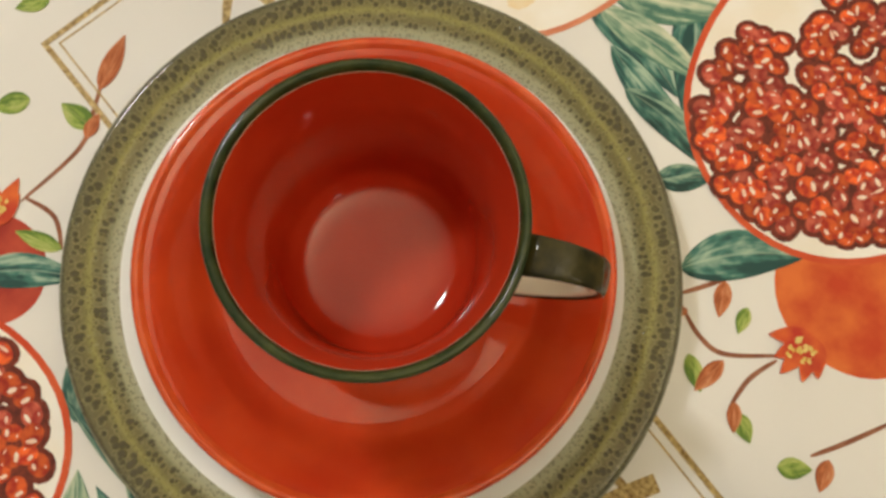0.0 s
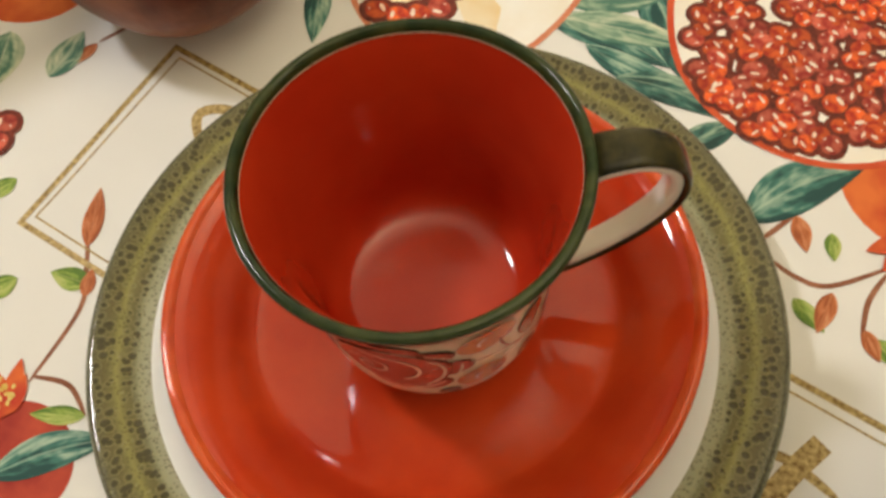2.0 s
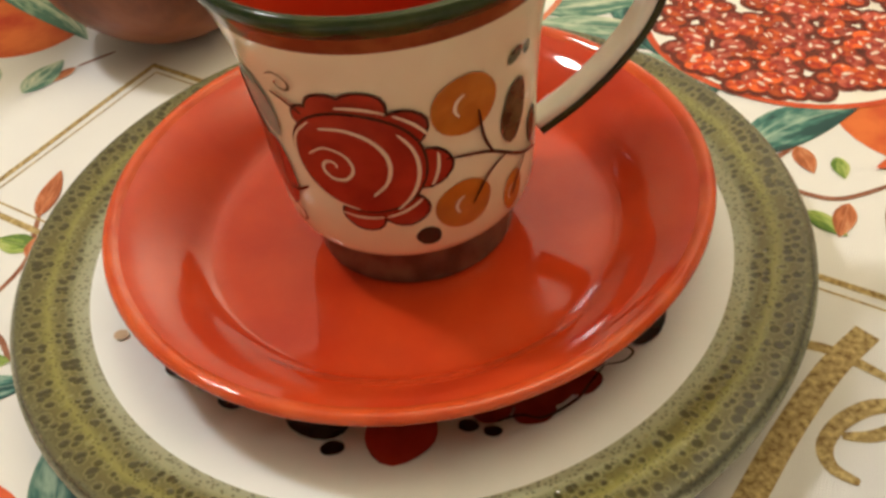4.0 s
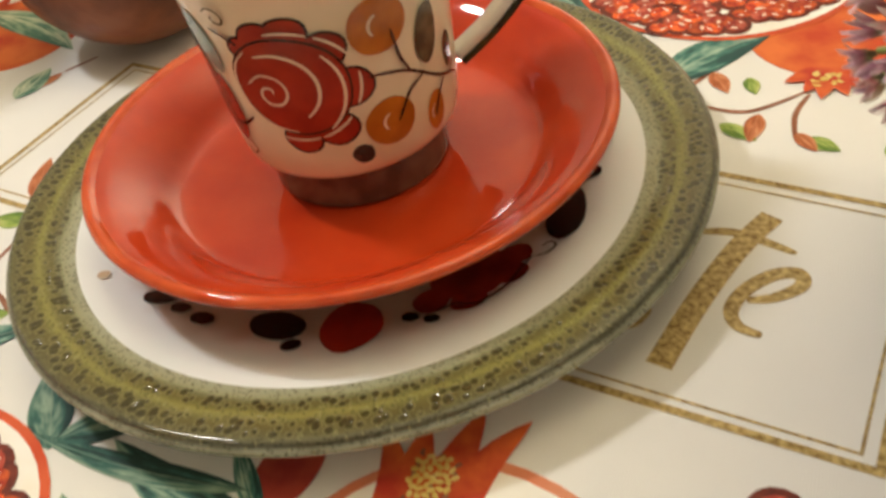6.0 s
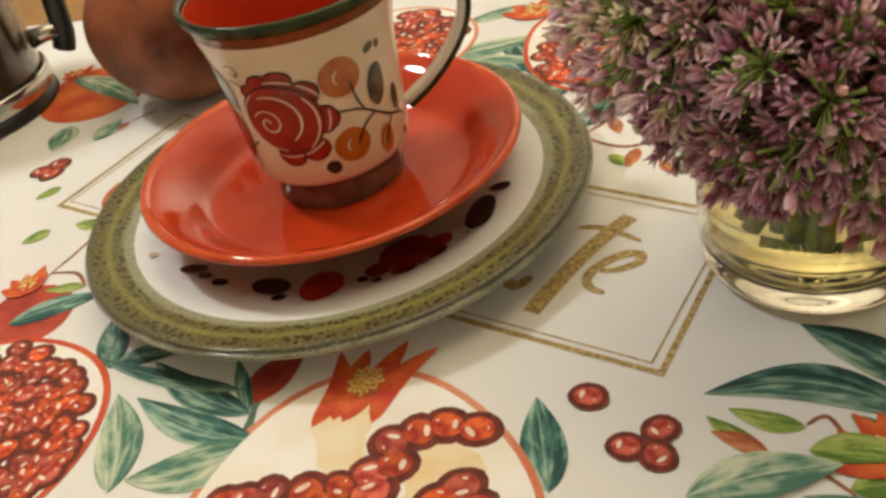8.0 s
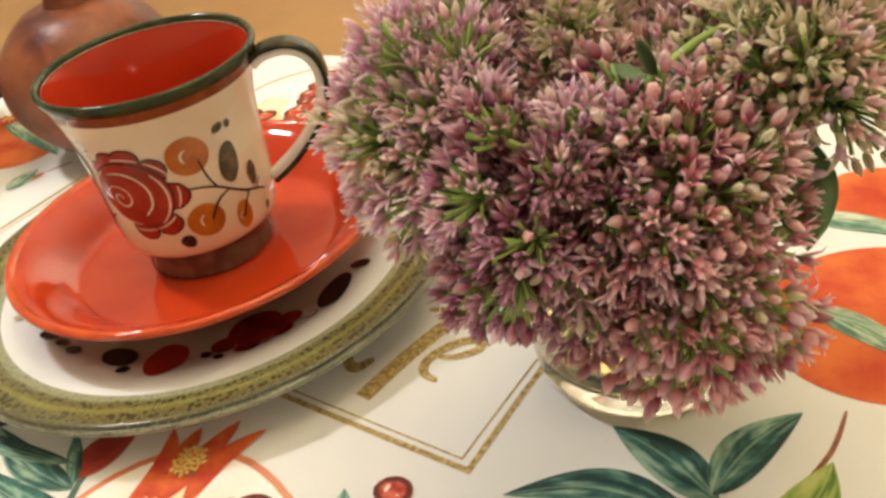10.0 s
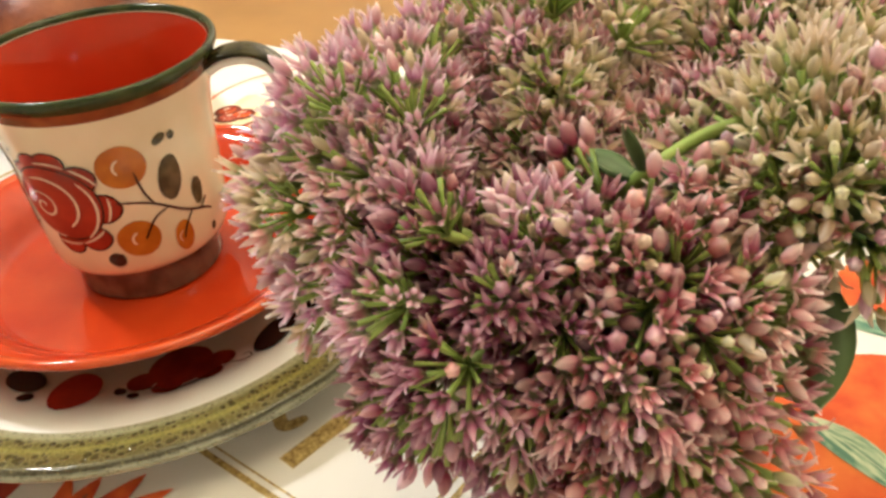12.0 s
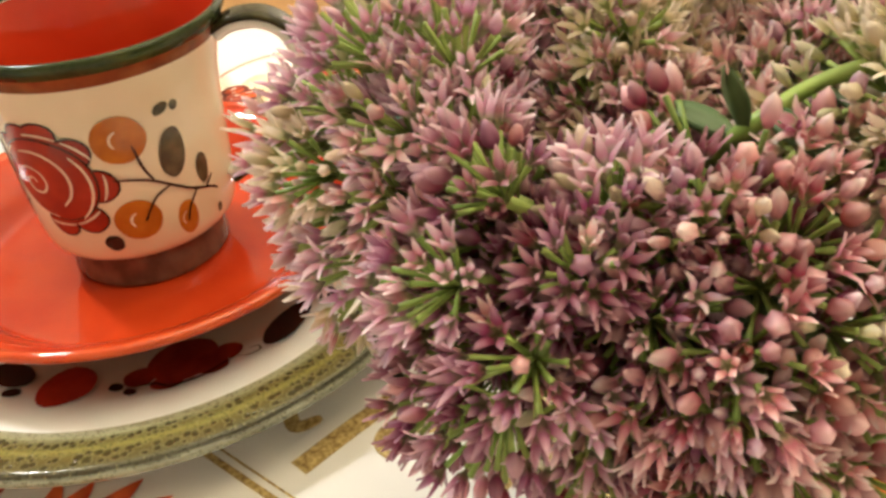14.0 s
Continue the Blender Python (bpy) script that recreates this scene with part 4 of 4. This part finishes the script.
# ---------------------------------------------------------------- pomegranate fruit behind the plate
def fruit():
    skin = material("pomegranate_skin", (0.075, 0.013, 0.008), (0.27, 0.085, 0.036), 34, 0.40, detail=9, bump=0.3, bump_scale=230, coat=0.0, spread=0.13, rough_var=0.10, spec=0.3)
    t = thing("pomegranate_fruit", (-0.136, 0.0925, 0.0), "whole brownish-red ripe pomegranate lying on the tablecloth", "fruit")
    bm = bmesh.new()
    bmesh.ops.create_uvsphere(bm, u_segments=72, v_segments=40, radius=1)
    for v in bm.verts:
        q = v.co.copy()
        a = math.atan2(q.y, q.x)
        swell = 1 + 0.018 * math.sin(5 * a + 0.6) * (1 - q.z * q.z) + 0.02 * noise.noise(q * 1.6)
        neck = max(0.0, q.z - 0.86)
        v.co = Vector((q.x * 0.0452 * swell, q.y * 0.0452 * swell, 0.0385 + q.z * (0.0385 if q.z < 0 else 0.0425) - neck * 0.02))
        v.co.z = max(v.co.z, 0.0008)
    body = part("fruit_body", bm, skin, t)
    bm = lathe([(0.012, 0.0775), (0.0105, 0.0815), (0.0095, 0.086), (0.0115, 0.0905), (0.0100, 0.0905), (0.0080, 0.086), (0.0, 0.083)], 30)
    for v in bm.verts:
        a = math.atan2(v.co.y, v.co.x)
        if v.co.z > 0.087:
            v.co.z += 0.004 * math.cos(6 * a)
            v.co.xy = v.co.xy * (1 + 0.12 * math.cos(6 * a))
    part("crown", bm, skin, t, "dry crown of the fruit")
    return t


fruit()


# ---------------------------------------------------------------- coffee press
def press():
    steel = material("polished_steel", (0.52, 0.50, 0.46), (0.62, 0.60, 0.56), 30, 0.16, metal=1.0)
    black = material("black_plastic", (0.010, 0.010, 0.010), (0.020, 0.019, 0.018), 80, 0.32)
    glass = glass_material("press_glass", (0.97, 0.97, 0.95))
    coffee = material("coffee", (0.085, 0.045, 0.018), (0.13, 0.070, 0.030), 30, 0.12)
    t = thing("coffee_press", (-0.275, 0.052, 0.0), "glass coffee press with steel frame and black handle, half full", "coffee press")
    part("base_ring", lathe([(0.049, 0.0003), (0.0515, 0.0008), (0.0515, 0.0025), (0.050, 0.0070), (0.046, 0.0070), (0.046, 0.0003)], 64, 2, True), black, t, "black foot ring")
    part("steel_band", lathe([(0.0500, 0.0072), (0.0512, 0.0085), (0.0512, 0.0160), (0.0500, 0.0175), (0.0492, 0.0160), (0.0492, 0.0085)], 64, 2, True), steel, t)
    part("upper_band", lathe([(0.0492, 0.118), (0.0512, 0.119), (0.0512, 0.127), (0.0492, 0.128)], 64, 2, True), steel, t)
    part("glass_beaker", lathe([(0, 0.0085), (0.040, 0.0085), (0.0465, 0.011), (0.0485, 0.018), (0.0485, 0.150), (0.0465, 0.150), (0.0465, 0.019), (0.044, 0.0125), (0.0, 0.0105)], 64, 2), glass, t)
    part("coffee", lathe([(0, 0.0115), (0.043, 0.0130), (0.0460, 0.019), (0.0460, 0.070), (0.0, 0.070)], 64, 1), coffee, t, "dark coffee")
    part("plunger_rod", tube([(0, 0, 0.05), (0, 0, 0.19)], 0.002), steel, t)
    for a in (2.2, 3.77, 5.34):
        c, s = math.cos(a), math.sin(a)
        part("frame_strip", tube([(0.0505 * c, 0.0505 * s, 0.012), (0.0505 * c, 0.0505 * s, 0.124)], 0.0035, 8, 0.35, (c, s, 0)), steel, t)
    az = math.radians(34)
    o = Vector((math.cos(az), math.sin(az), 0))
    z = Vector((0, 0, 1))
    part("lower_bracket", tube([o * 0.050 + z * 0.033, o * 0.058 + z * 0.034, o * 0.066 + z * 0.035], [0.0055, 0.0045, 0.0055]), steel, t, "steel bracket")
    part("upper_bracket", tube([o * 0.050 + z * 0.123, o * 0.066 + z * 0.124], 0.004), steel, t)
    part("handle", tube(rounded([o * 0.0650 + z * 0.024, o * 0.0685 + z * 0.034, o * 0.071 + z * 0.055, o * 0.078 + z * 0.09, o * 0.076 + z * 0.120, o * 0.064 + z * 0.129], 5), 0.0060, 12, 0.8, o.cross(z)), black, t, "black plastic handle")


press()


# ---------------------------------------------------------------- tumbler
GLASS_AT = (0.171, 0.002, 0.0009)


def tumbler():
    glass = glass_material("tumbler_glass", (0.97, 0.93, 0.78))
    water = glass_material("yellowish_water", (0.96, 0.89, 0.56), 1.33)
    t = thing("glass_tumbler", GLASS_AT, "clear glass tumbler of yellowish water holding cut stonecrop flowers", "tumbler")
    part("tumbler_wall", lathe([(0, 0.0006), (0.026, 0.0002), (0.0315, 0.0016), (0.0335, 0.006), (0.0342, 0.016), (0.0352, 0.045), (0.0362, 0.078), (0.0353, 0.0785), (0.0346, 0.077), (0.0334, 0.045), (0.0322, 0.017), (0.0295, 0.0085), (0.0, 0.0062)], 96, 3), glass, t, "thick clear glass")
    part("water", lathe([(0, 0.0063), (0.0294, 0.0086), (0.0321, 0.0171), (0.0333, 0.045), (0.0337, 0.055), (0.0, 0.0548)], 96, 1), water, t, "yellowish water")


tumbler()


# ---------------------------------------------------------------- stonecrop flowers
def petal_material(name, base, mid, tip, vary):
    m, n, l, p = nodes_of(name)
    uv, sep, ramp = n.new("ShaderNodeUVMap"), n.new("ShaderNodeSeparateXYZ"), n.new("ShaderNodeValToRGB")
    l.new(uv.outputs[0], sep.inputs[0])
    info, hsv = n.new("ShaderNodeObjectInfo"), n.new("ShaderNodeHueSaturation")
    l.new(sep.outputs[0], ramp.inputs[0])
    ramp.color_ramp.elements[0].color, ramp.color_ramp.elements[1].color = (*base, 1), (*tip, 1)
    e = ramp.color_ramp.elements.new(0.36)
    e.color = (*mid, 1)
    val, sat, hue = n.new("ShaderNodeMapRange"), n.new("ShaderNodeMapRange"), n.new("ShaderNodeMapRange")
    val.inputs[3].default_value, val.inputs[4].default_value = 1 - vary, 1 + vary
    sat.inputs[3].default_value, sat.inputs[4].default_value = 1.15, 0.72
    hue.inputs[3].default_value, hue.inputs[4].default_value = 0.475, 0.525
    l.new(info.outputs["Random"], val.inputs[0])
    l.new(info.outputs["Random"], sat.inputs[0])
    wn = n.new("ShaderNodeTexWhiteNoise")
    wn.noise_dimensions = "1D"
    l.new(info.outputs["Random"], wn.inputs["W"])
    l.new(wn.outputs["Value"], hue.inputs[0])
    for a, b in ((val, "Value"), (sat, "Saturation"), (hue, "Hue")):
        l.new(a.outputs[0], hsv.inputs[b])
    l.new(ramp.outputs[0], hsv.inputs["Color"])
    l.new(hsv.outputs[0], p.inputs["Base Color"])
    p.inputs["Roughness"].default_value = 0.45
    thin, both = n.new("ShaderNodeBsdfTranslucent"), n.new("ShaderNodeMixShader")
    both.inputs[0].default_value = 0.42
    l.new(hsv.outputs[0], thin.inputs["Color"])
    l.new(p.outputs[0], both.inputs[1])
    l.new(thin.outputs[0], both.inputs[2])
    l.new(both.outputs[0], n["Material Output"].inputs["Surface"])
    return m


MAUVE = petal_material("mauve_petals", (0.44, 0.44, 0.27), (0.64, 0.28, 0.42), (0.95, 0.80, 0.89), 0.26)
ROSE = petal_material("rose_petals", (0.48, 0.49, 0.26), (0.70, 0.30, 0.36), (0.95, 0.83, 0.83), 0.24)
# deeper mauve, with the shade of the bunch's low side mixed into the petals
SHADED_MAUVE = petal_material("shaded_mauve_petals", (0.24, 0.21, 0.11), (0.34, 0.080, 0.15), (0.70, 0.43, 0.53), 0.30)
BERRY = petal_material("berry_petals", (0.38, 0.36, 0.18), (0.57, 0.14, 0.20), (0.91, 0.64, 0.66), 0.32)
BLUSH = petal_material("blush_petals", (0.48, 0.50, 0.22), (0.72, 0.60, 0.40), (0.88, 0.78, 0.69), 0.16)
BUD = petal_material("bud_skin", (0.42, 0.50, 0.20), (0.66, 0.66, 0.38), (0.84, 0.76, 0.62), 0.2)
SEDUM = material("stonecrop_green", (0.20, 0.32, 0.065), (0.36, 0.47, 0.13), 90, 0.42, bump=0.1, per_object=0.2)
SEDUMLEAF = material("stonecrop_leaf", (0.045, 0.10, 0.035), (0.12, 0.20, 0.075), 60, 0.42, bump=0.1, per_object=0.25)


def floret_mesh(name, mat, spread, seed, length=0.0047):
    """Five pointed petals that rise from a small cup; spread is how far they lean out."""
    rnd = random.Random(seed)
    bm = bmesh.new()
    uv = bm.loops.layers.uv.verify()

    def face(vs, us):
        f = bm.faces.new(vs)
        for lp, q in zip(f.loops, us):
            lp[uv].uv = (q, 0.5)

    for k in range(5):
        a = 2 * math.pi * k / 5 + rnd.uniform(-0.15, 0.15)
        o, s = Vector((math.cos(a), math.sin(a), 0)), Vector((-math.sin(a), math.cos(a), 0))
        ln = length * rnd.uniform(0.85, 1.1)
        rows = []
        for x, w in ((0.0, 0.5), (0.35, 1.0), (0.7, 0.64), (1.0, 0.06)):
            lean = spread * x * x * rnd.uniform(0.85, 1.15)
            mid = o * (0.0006 + 0.0006 * x + lean * ln) + Vector((0, 0, ln * x * math.sqrt(max(0.15, 1 - lean * lean))))
            half = 0.00084 * w
            rows.append((x, bm.verts.new(mid - s * half + o * 0.0003), bm.verts.new(mid - o * 0.00012), bm.verts.new(mid + s * half + o * 0.0003)))
        for (x0, a0, b0, c0), (x1, a1, b1, c1) in zip(rows, rows[1:]):
            face((a0, b0, b1, a1), (x0, x0, x1, x1))
            face((b0, c0, c1, b1), (x0, x0, x1, x1))
    tip = bm.verts.new((0, 0, -0.0016))
    ring = [bm.verts.new((0.0011 * math.cos(2 * math.pi * k / 6), 0.0011 * math.sin(2 * math.pi * k / 6), 0.0004)) for k in range(6)]
    for k in range(6):
        face((tip, ring[(k + 1) % 6], ring[k]), (0, 0, 0))
    me = bpy.data.meshes.new(name)
    bm.to_mesh(me)
    bm.free()
    me.materials.append(mat)
    for f in me.polygons:
        f.use_smooth = True
    return me


def bud_mesh(name, mat, fat, seed):
    bm = bmesh.new()
    uv = bm.loops.layers.uv.verify()
    prof = [(0.0, -0.0012), (0.0007, -0.0006), (0.00088 * fat, 0.0008), (0.00100 * fat, 0.0024), (0.00066 * fat, 0.0042), (0.0, 0.0058)]
    rings = []
    for r, z in prof:
        rings.append([bm.verts.new((0, 0, z))] if r == 0 else [bm.verts.new((r * (1 + 0.26 * (k % 2)) * math.cos(2 * math.pi * k / 10), r * (1 + 0.26 * (k % 2)) * math.sin(2 * math.pi * k / 10), z)) for k in range(10)])
    n = len(prof) - 1
    for i, (a, b) in enumerate(zip(rings, rings[1:])):
        for k in range(10):
            j = (k + 1) % 10
            vs = (a[0], b[j], b[k]) if len(a) == 1 else (a[k], a[j], b[0]) if len(b) == 1 else (a[k], a[j], b[j], b[k])
            f = bm.faces.new(vs)
            for lp in f.loops:
                lp[uv].uv = ((i + (0 if lp.vert in a else 1)) / n, 0.5)
    me = bpy.data.meshes.new(name)
    bm.to_mesh(me)
    bm.free()
    me.materials.append(mat)
    for f in me.polygons:
        f.use_smooth = True
    return me


def variants(mat, key):
    return [floret_mesh("floret_" + key, mat, s, k) for k, s in enumerate((0.05, 0.12, 0.22, 0.34, 0.16, 0.58))]


FLORETS = {"mauve": variants(MAUVE, "mauve"), "rose": variants(ROSE, "rose"), "blush": variants(BLUSH, "blush"), "dusky": variants(SHADED_MAUVE, "dusky"), "berry": variants(BERRY, "berry")}
BUDS = [bud_mesh("bud", BUD, 1.15, 1), bud_mesh("bud", ROSE, 1.4, 2), bud_mesh("bud", ROSE, 1.2, 3), bud_mesh("bud", BLUSH, 1.3, 4), bud_mesh("bud", MAUVE, 1.4, 5), bud_mesh("bud", MAUVE, 1.25, 6), bud_mesh("bud", ROSE, 1.3, 7)]
TINTED = {"blush": [BUDS[0], BUDS[3]], "berry": [bud_mesh("bud", BERRY, 1.7, 8), bud_mesh("bud", BERRY, 1.5, 9), bud_mesh("bud", BERRY, 1.85, 11), BUDS[1]], "dusky": [bud_mesh("bud", SHADED_MAUVE, 1.5, 10), BUDS[4], bud_mesh("bud", BERRY, 1.5, 12)]}


def fleshy_leaf(base, tip, width, droop):
    bm = bmesh.new()
    b, d = Vector(base), Vector(tip) - Vector(base)
    s = d.cross(Vector((0, 0, 1))).normalized()
    top, low = [], []
    for i in range(9):
        x = i / 8
        w = width * (math.sin(math.pi * min(0.98, x * 0.92 + 0.05)) ** 0.7)
        q = b + d * x - Vector((0, 0, droop * x * x))
        top.append([bm.verts.new(q + s * w * y + Vector((0, 0, 0.0016 * abs(y) * 2 - 0.0002))) for y in (-0.5, -0.25, 0, 0.25, 0.5)])
        low.append([bm.verts.new(q + s * w * y * 0.96 + Vector((0, 0, 0.0016 * abs(y) * 2 - 0.0012))) for y in (-0.5, -0.25, 0, 0.25, 0.5)])
    for g in (top, low):
        for a, c in zip(g, g[1:]):
            for j in range(4):
                bm.faces.new((a[j], c[j], c[j + 1], a[j + 1]))
    for a, c, e, f in zip(top, top[1:], low, low[1:]):
        bm.faces.new((a[0], e[0], f[0], c[0]))
        bm.faces.new((a[4], c[4], f[4], e[4]))
    return bm


def umbel(centre, axis, radius, mix, seed, label, buds=0.22, reach=1.3, clusters=19, each=17, size=0.0078):
    """One cut stem whose branches end in small domed clusters of star flowers, with gaps between them."""
    rnd = random.Random(seed)
    c, ax = Vector(centre), Vector(axis).normalized()
    t = thing("stonecrop_stem", (0, 0, 0), label, "flower", "stonecrop flowers in the tumbler")
    foot = Vector((GLASS_AT[0] + rnd.uniform(-0.014, 0.014), GLASS_AT[1] + rnd.uniform(-0.014, 0.014), 0.018))
    neck = Vector((GLASS_AT[0], GLASS_AT[1], 0.078)).lerp(c, 0.25)
    hub = c - ax * radius * 0.75
    part("stem", tube(rounded([foot, neck.lerp(foot, 0.4), neck, hub], 5), 0.0022, 8), SEDUM, t, "green stem")
    q = ax.to_track_quat("Z", "Y")
    golden = math.pi * (3 - math.sqrt(5))
    stalks, inner = bmesh.new(), bmesh.new()

    def join(target, b):
        me = bpy.data.meshes.new("stalk_piece")
        b.to_mesh(me)
        b.free()
        target.from_mesh(me)
        bpy.data.meshes.remove(me)

    def cap(turned, k, count, angle):
        th = math.acos(1 - (k + 0.5) / count * (1 - math.cos(angle)))
        ph = golden * k + rnd.uniform(-0.25, 0.25)
        return turned @ Vector((math.sin(th) * math.cos(ph), math.sin(th) * math.sin(ph), math.cos(th)))

    for i in range(clusters):
        d = cap(q, i, clusters, reach)
        tip = c + d * (radius * rnd.uniform(0.84, 1.08) - size)
        root = tip - d * size * 0.5
        part("branch", tube(rounded([hub, hub.lerp(root, 0.55) + ax * 0.002, root], 3), [0.0015] * 3 + [0.0010] * 4, 6), SEDUM, t)
        turned = (d + ax * 0.15 + Vector((0, 0, 0.12))).to_track_quat("Z", "Y")
        dome = size * rnd.uniform(0.85, 1.15)
        kind = mix[0][0]
        r, acc = rnd.random(), 0
        for key, w in mix:
            acc += w
            if r < acc:
                kind = key
                break
        shut = buds * rnd.choice((0.4, 0.8, 1.0, 1.5))
        for k in range(each):
            e = cap(turned, k, each, 1.35)
            at = tip + e * dome * rnd.uniform(0.86, 1.14)
            face = (e * 0.9 + d * 0.5 + Vector((rnd.uniform(-0.22, 0.22), rnd.uniform(-0.22, 0.22), rnd.uniform(-0.15, 0.25)))).normalized()
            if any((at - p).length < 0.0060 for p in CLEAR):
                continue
            join(stalks, tube([root, root.lerp(at, 0.6) - face * 0.001, at - face * 0.0012], [0.0005, 0.00034, 0.0005], 4))
            if rnd.random() < shut:
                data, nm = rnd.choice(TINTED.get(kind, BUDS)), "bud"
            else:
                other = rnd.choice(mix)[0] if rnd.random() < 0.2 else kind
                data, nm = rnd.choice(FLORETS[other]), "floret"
            ob = new(nm, data)
            ob.parent = t
            s = rnd.uniform(0.70, 0.95) * (0.78 if nm == "bud" else 1.0)
            ob.matrix_basis = Matrix.LocRotScale(at, face.to_track_quat("Z", "Y") @ Euler((0, 0, rnd.uniform(0, 6.28))).to_quaternion(), (s, s, s * rnd.uniform(0.9, 1.15)))
            if k % 2 == 0:
                low = data.copy()
                low.transform(Matrix.LocRotScale(c + d.lerp(e, 0.5) * radius * rnd.uniform(0.50, 0.74), face.to_track_quat("Z", "Y"), (s, s, s)))
                inner.from_mesh(low)
                bpy.data.meshes.remove(low)
    tagged(part("inner_floret", inner, FLORETS[mix[0][0]][0].materials[0], t, "small flowers deep in the head"), kind="stuff")
    tagged(part("flower_stalk", stalks, SEDUM, t, "thin green flower stalks"), kind="stuff")
    return t


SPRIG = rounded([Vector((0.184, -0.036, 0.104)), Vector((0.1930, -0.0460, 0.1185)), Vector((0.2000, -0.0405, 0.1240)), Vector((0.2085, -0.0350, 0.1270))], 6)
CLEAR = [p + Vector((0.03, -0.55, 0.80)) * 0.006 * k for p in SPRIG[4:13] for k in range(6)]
HEADS = [
    ((0.150, -0.045, 0.104), (-0.65, -0.35, 0.60), 0.034, (("mauve", 0.75), ("rose", 0.20), ("blush", 0.05)), "mauve-pink stonecrop flower head on a green stem"),
    ((0.177, -0.056, 0.094), (-0.10, -0.85, 0.30), 0.035, (("dusky", 0.7), ("mauve", 0.25), ("rose", 0.05)), "dusky mauve stonecrop flower head leaning over the tumbler, petals darkened for shade"),
    ((0.196, -0.051, 0.098), (0.12, -0.70, 0.55), 0.030, (("berry", 0.85), ("rose", 0.15)), "crimson-pink stonecrop flower head in bud, with green stalks"),
    ((0.164, -0.006, 0.108), (-0.30, 0.05, 1.0), 0.034, (("rose", 0.60), ("blush", 0.35), ("mauve", 0.05)), "pink and cream stonecrop flower head"),
    ((0.218, -0.031, 0.112), (0.10, -0.45, 0.9), 0.027, (("blush", 0.75), ("rose", 0.25)), "pale cream-green stonecrop flower head, barely open"),
    ((0.188, -0.034, 0.084), (0.05, -0.70, 0.40), 0.033, (("dusky", 0.8), ("rose", 0.2)), "dusky mauve stonecrop flower head deep in the bunch, petals darkened for shade"),
    ((0.189, -0.014, 0.096), (0.0, -0.25, 1.0), 0.029, (("rose", 0.6), ("blush", 0.4)), "small rose and cream stonecrop flower head"),
    ((0.160, -0.042, 0.089), (-0.55, -0.60, 0.25), 0.030, (("dusky", 0.5), ("mauve", 0.5)), "small mauve-pink stonecrop flower head between larger ones"),
    ((0.200, 0.004, 0.110), (0.1, 0.15, 1.0), 0.032, (("rose", 0.6), ("blush", 0.4)), "rose-pink stonecrop flower head"),
    ((0.201, -0.058, 0.082), (0.25, -0.90, -0.05), 0.027, (("berry", 0.6), ("rose", 0.4)), "rose-pink stonecrop flower head drooping in bud beside the tumbler"),
    ((0.167, -0.022, 0.099), (-0.05, -0.30, 1.0), 0.027, (("rose", 0.6), ("blush", 0.4)), "small pale pink stonecrop flower head between larger ones"),
]
for k, (c, a, r, mix, label) in enumerate(HEADS):
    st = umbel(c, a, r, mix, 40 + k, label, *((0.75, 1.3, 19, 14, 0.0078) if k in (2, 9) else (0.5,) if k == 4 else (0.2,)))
    rnd = random.Random(90 + k)
    if k == 4:
        part("side_stem", tube(SPRIG, [0.0014] * 8 + [0.0011] * (len(SPRIG) - 8), 8), SEDUM, st, "bright green side stem")
        for b, d in ((SPRIG[6], (-0.002, -0.003, 0.010)), (SPRIG[8], (0.010, -0.006, -0.001)), (SPRIG[5], (-0.009, 0.002, 0.003))):
            part("leaf", fleshy_leaf(b, b + Vector(d), 0.0052, 0.001), SEDUMLEAF, st, "fleshy green leaf")
        b = Vector((0.2205, -0.046, 0.106))
        part("leaf", fleshy_leaf(b, b + Vector((0.0045, -0.014, -0.0125)), 0.0125, 0.001), SEDUMLEAF, st, "broad dark green leaf")
    for j in range(9):
        ph = rnd.uniform(0, 6.28)
        b = Vector(GLASS_AT) + Vector((0, 0, 0.075)) + (Vector(c) - Vector(GLASS_AT) - Vector((0, 0, 0.075))) * rnd.uniform(0.3, 1.0)
        part("leaf", fleshy_leaf(b, b + Vector((0.022 * math.cos(ph), 0.022 * math.sin(ph), 0.012)), 0.011, 0.006), SEDUMLEAF, st, "fleshy green leaf")
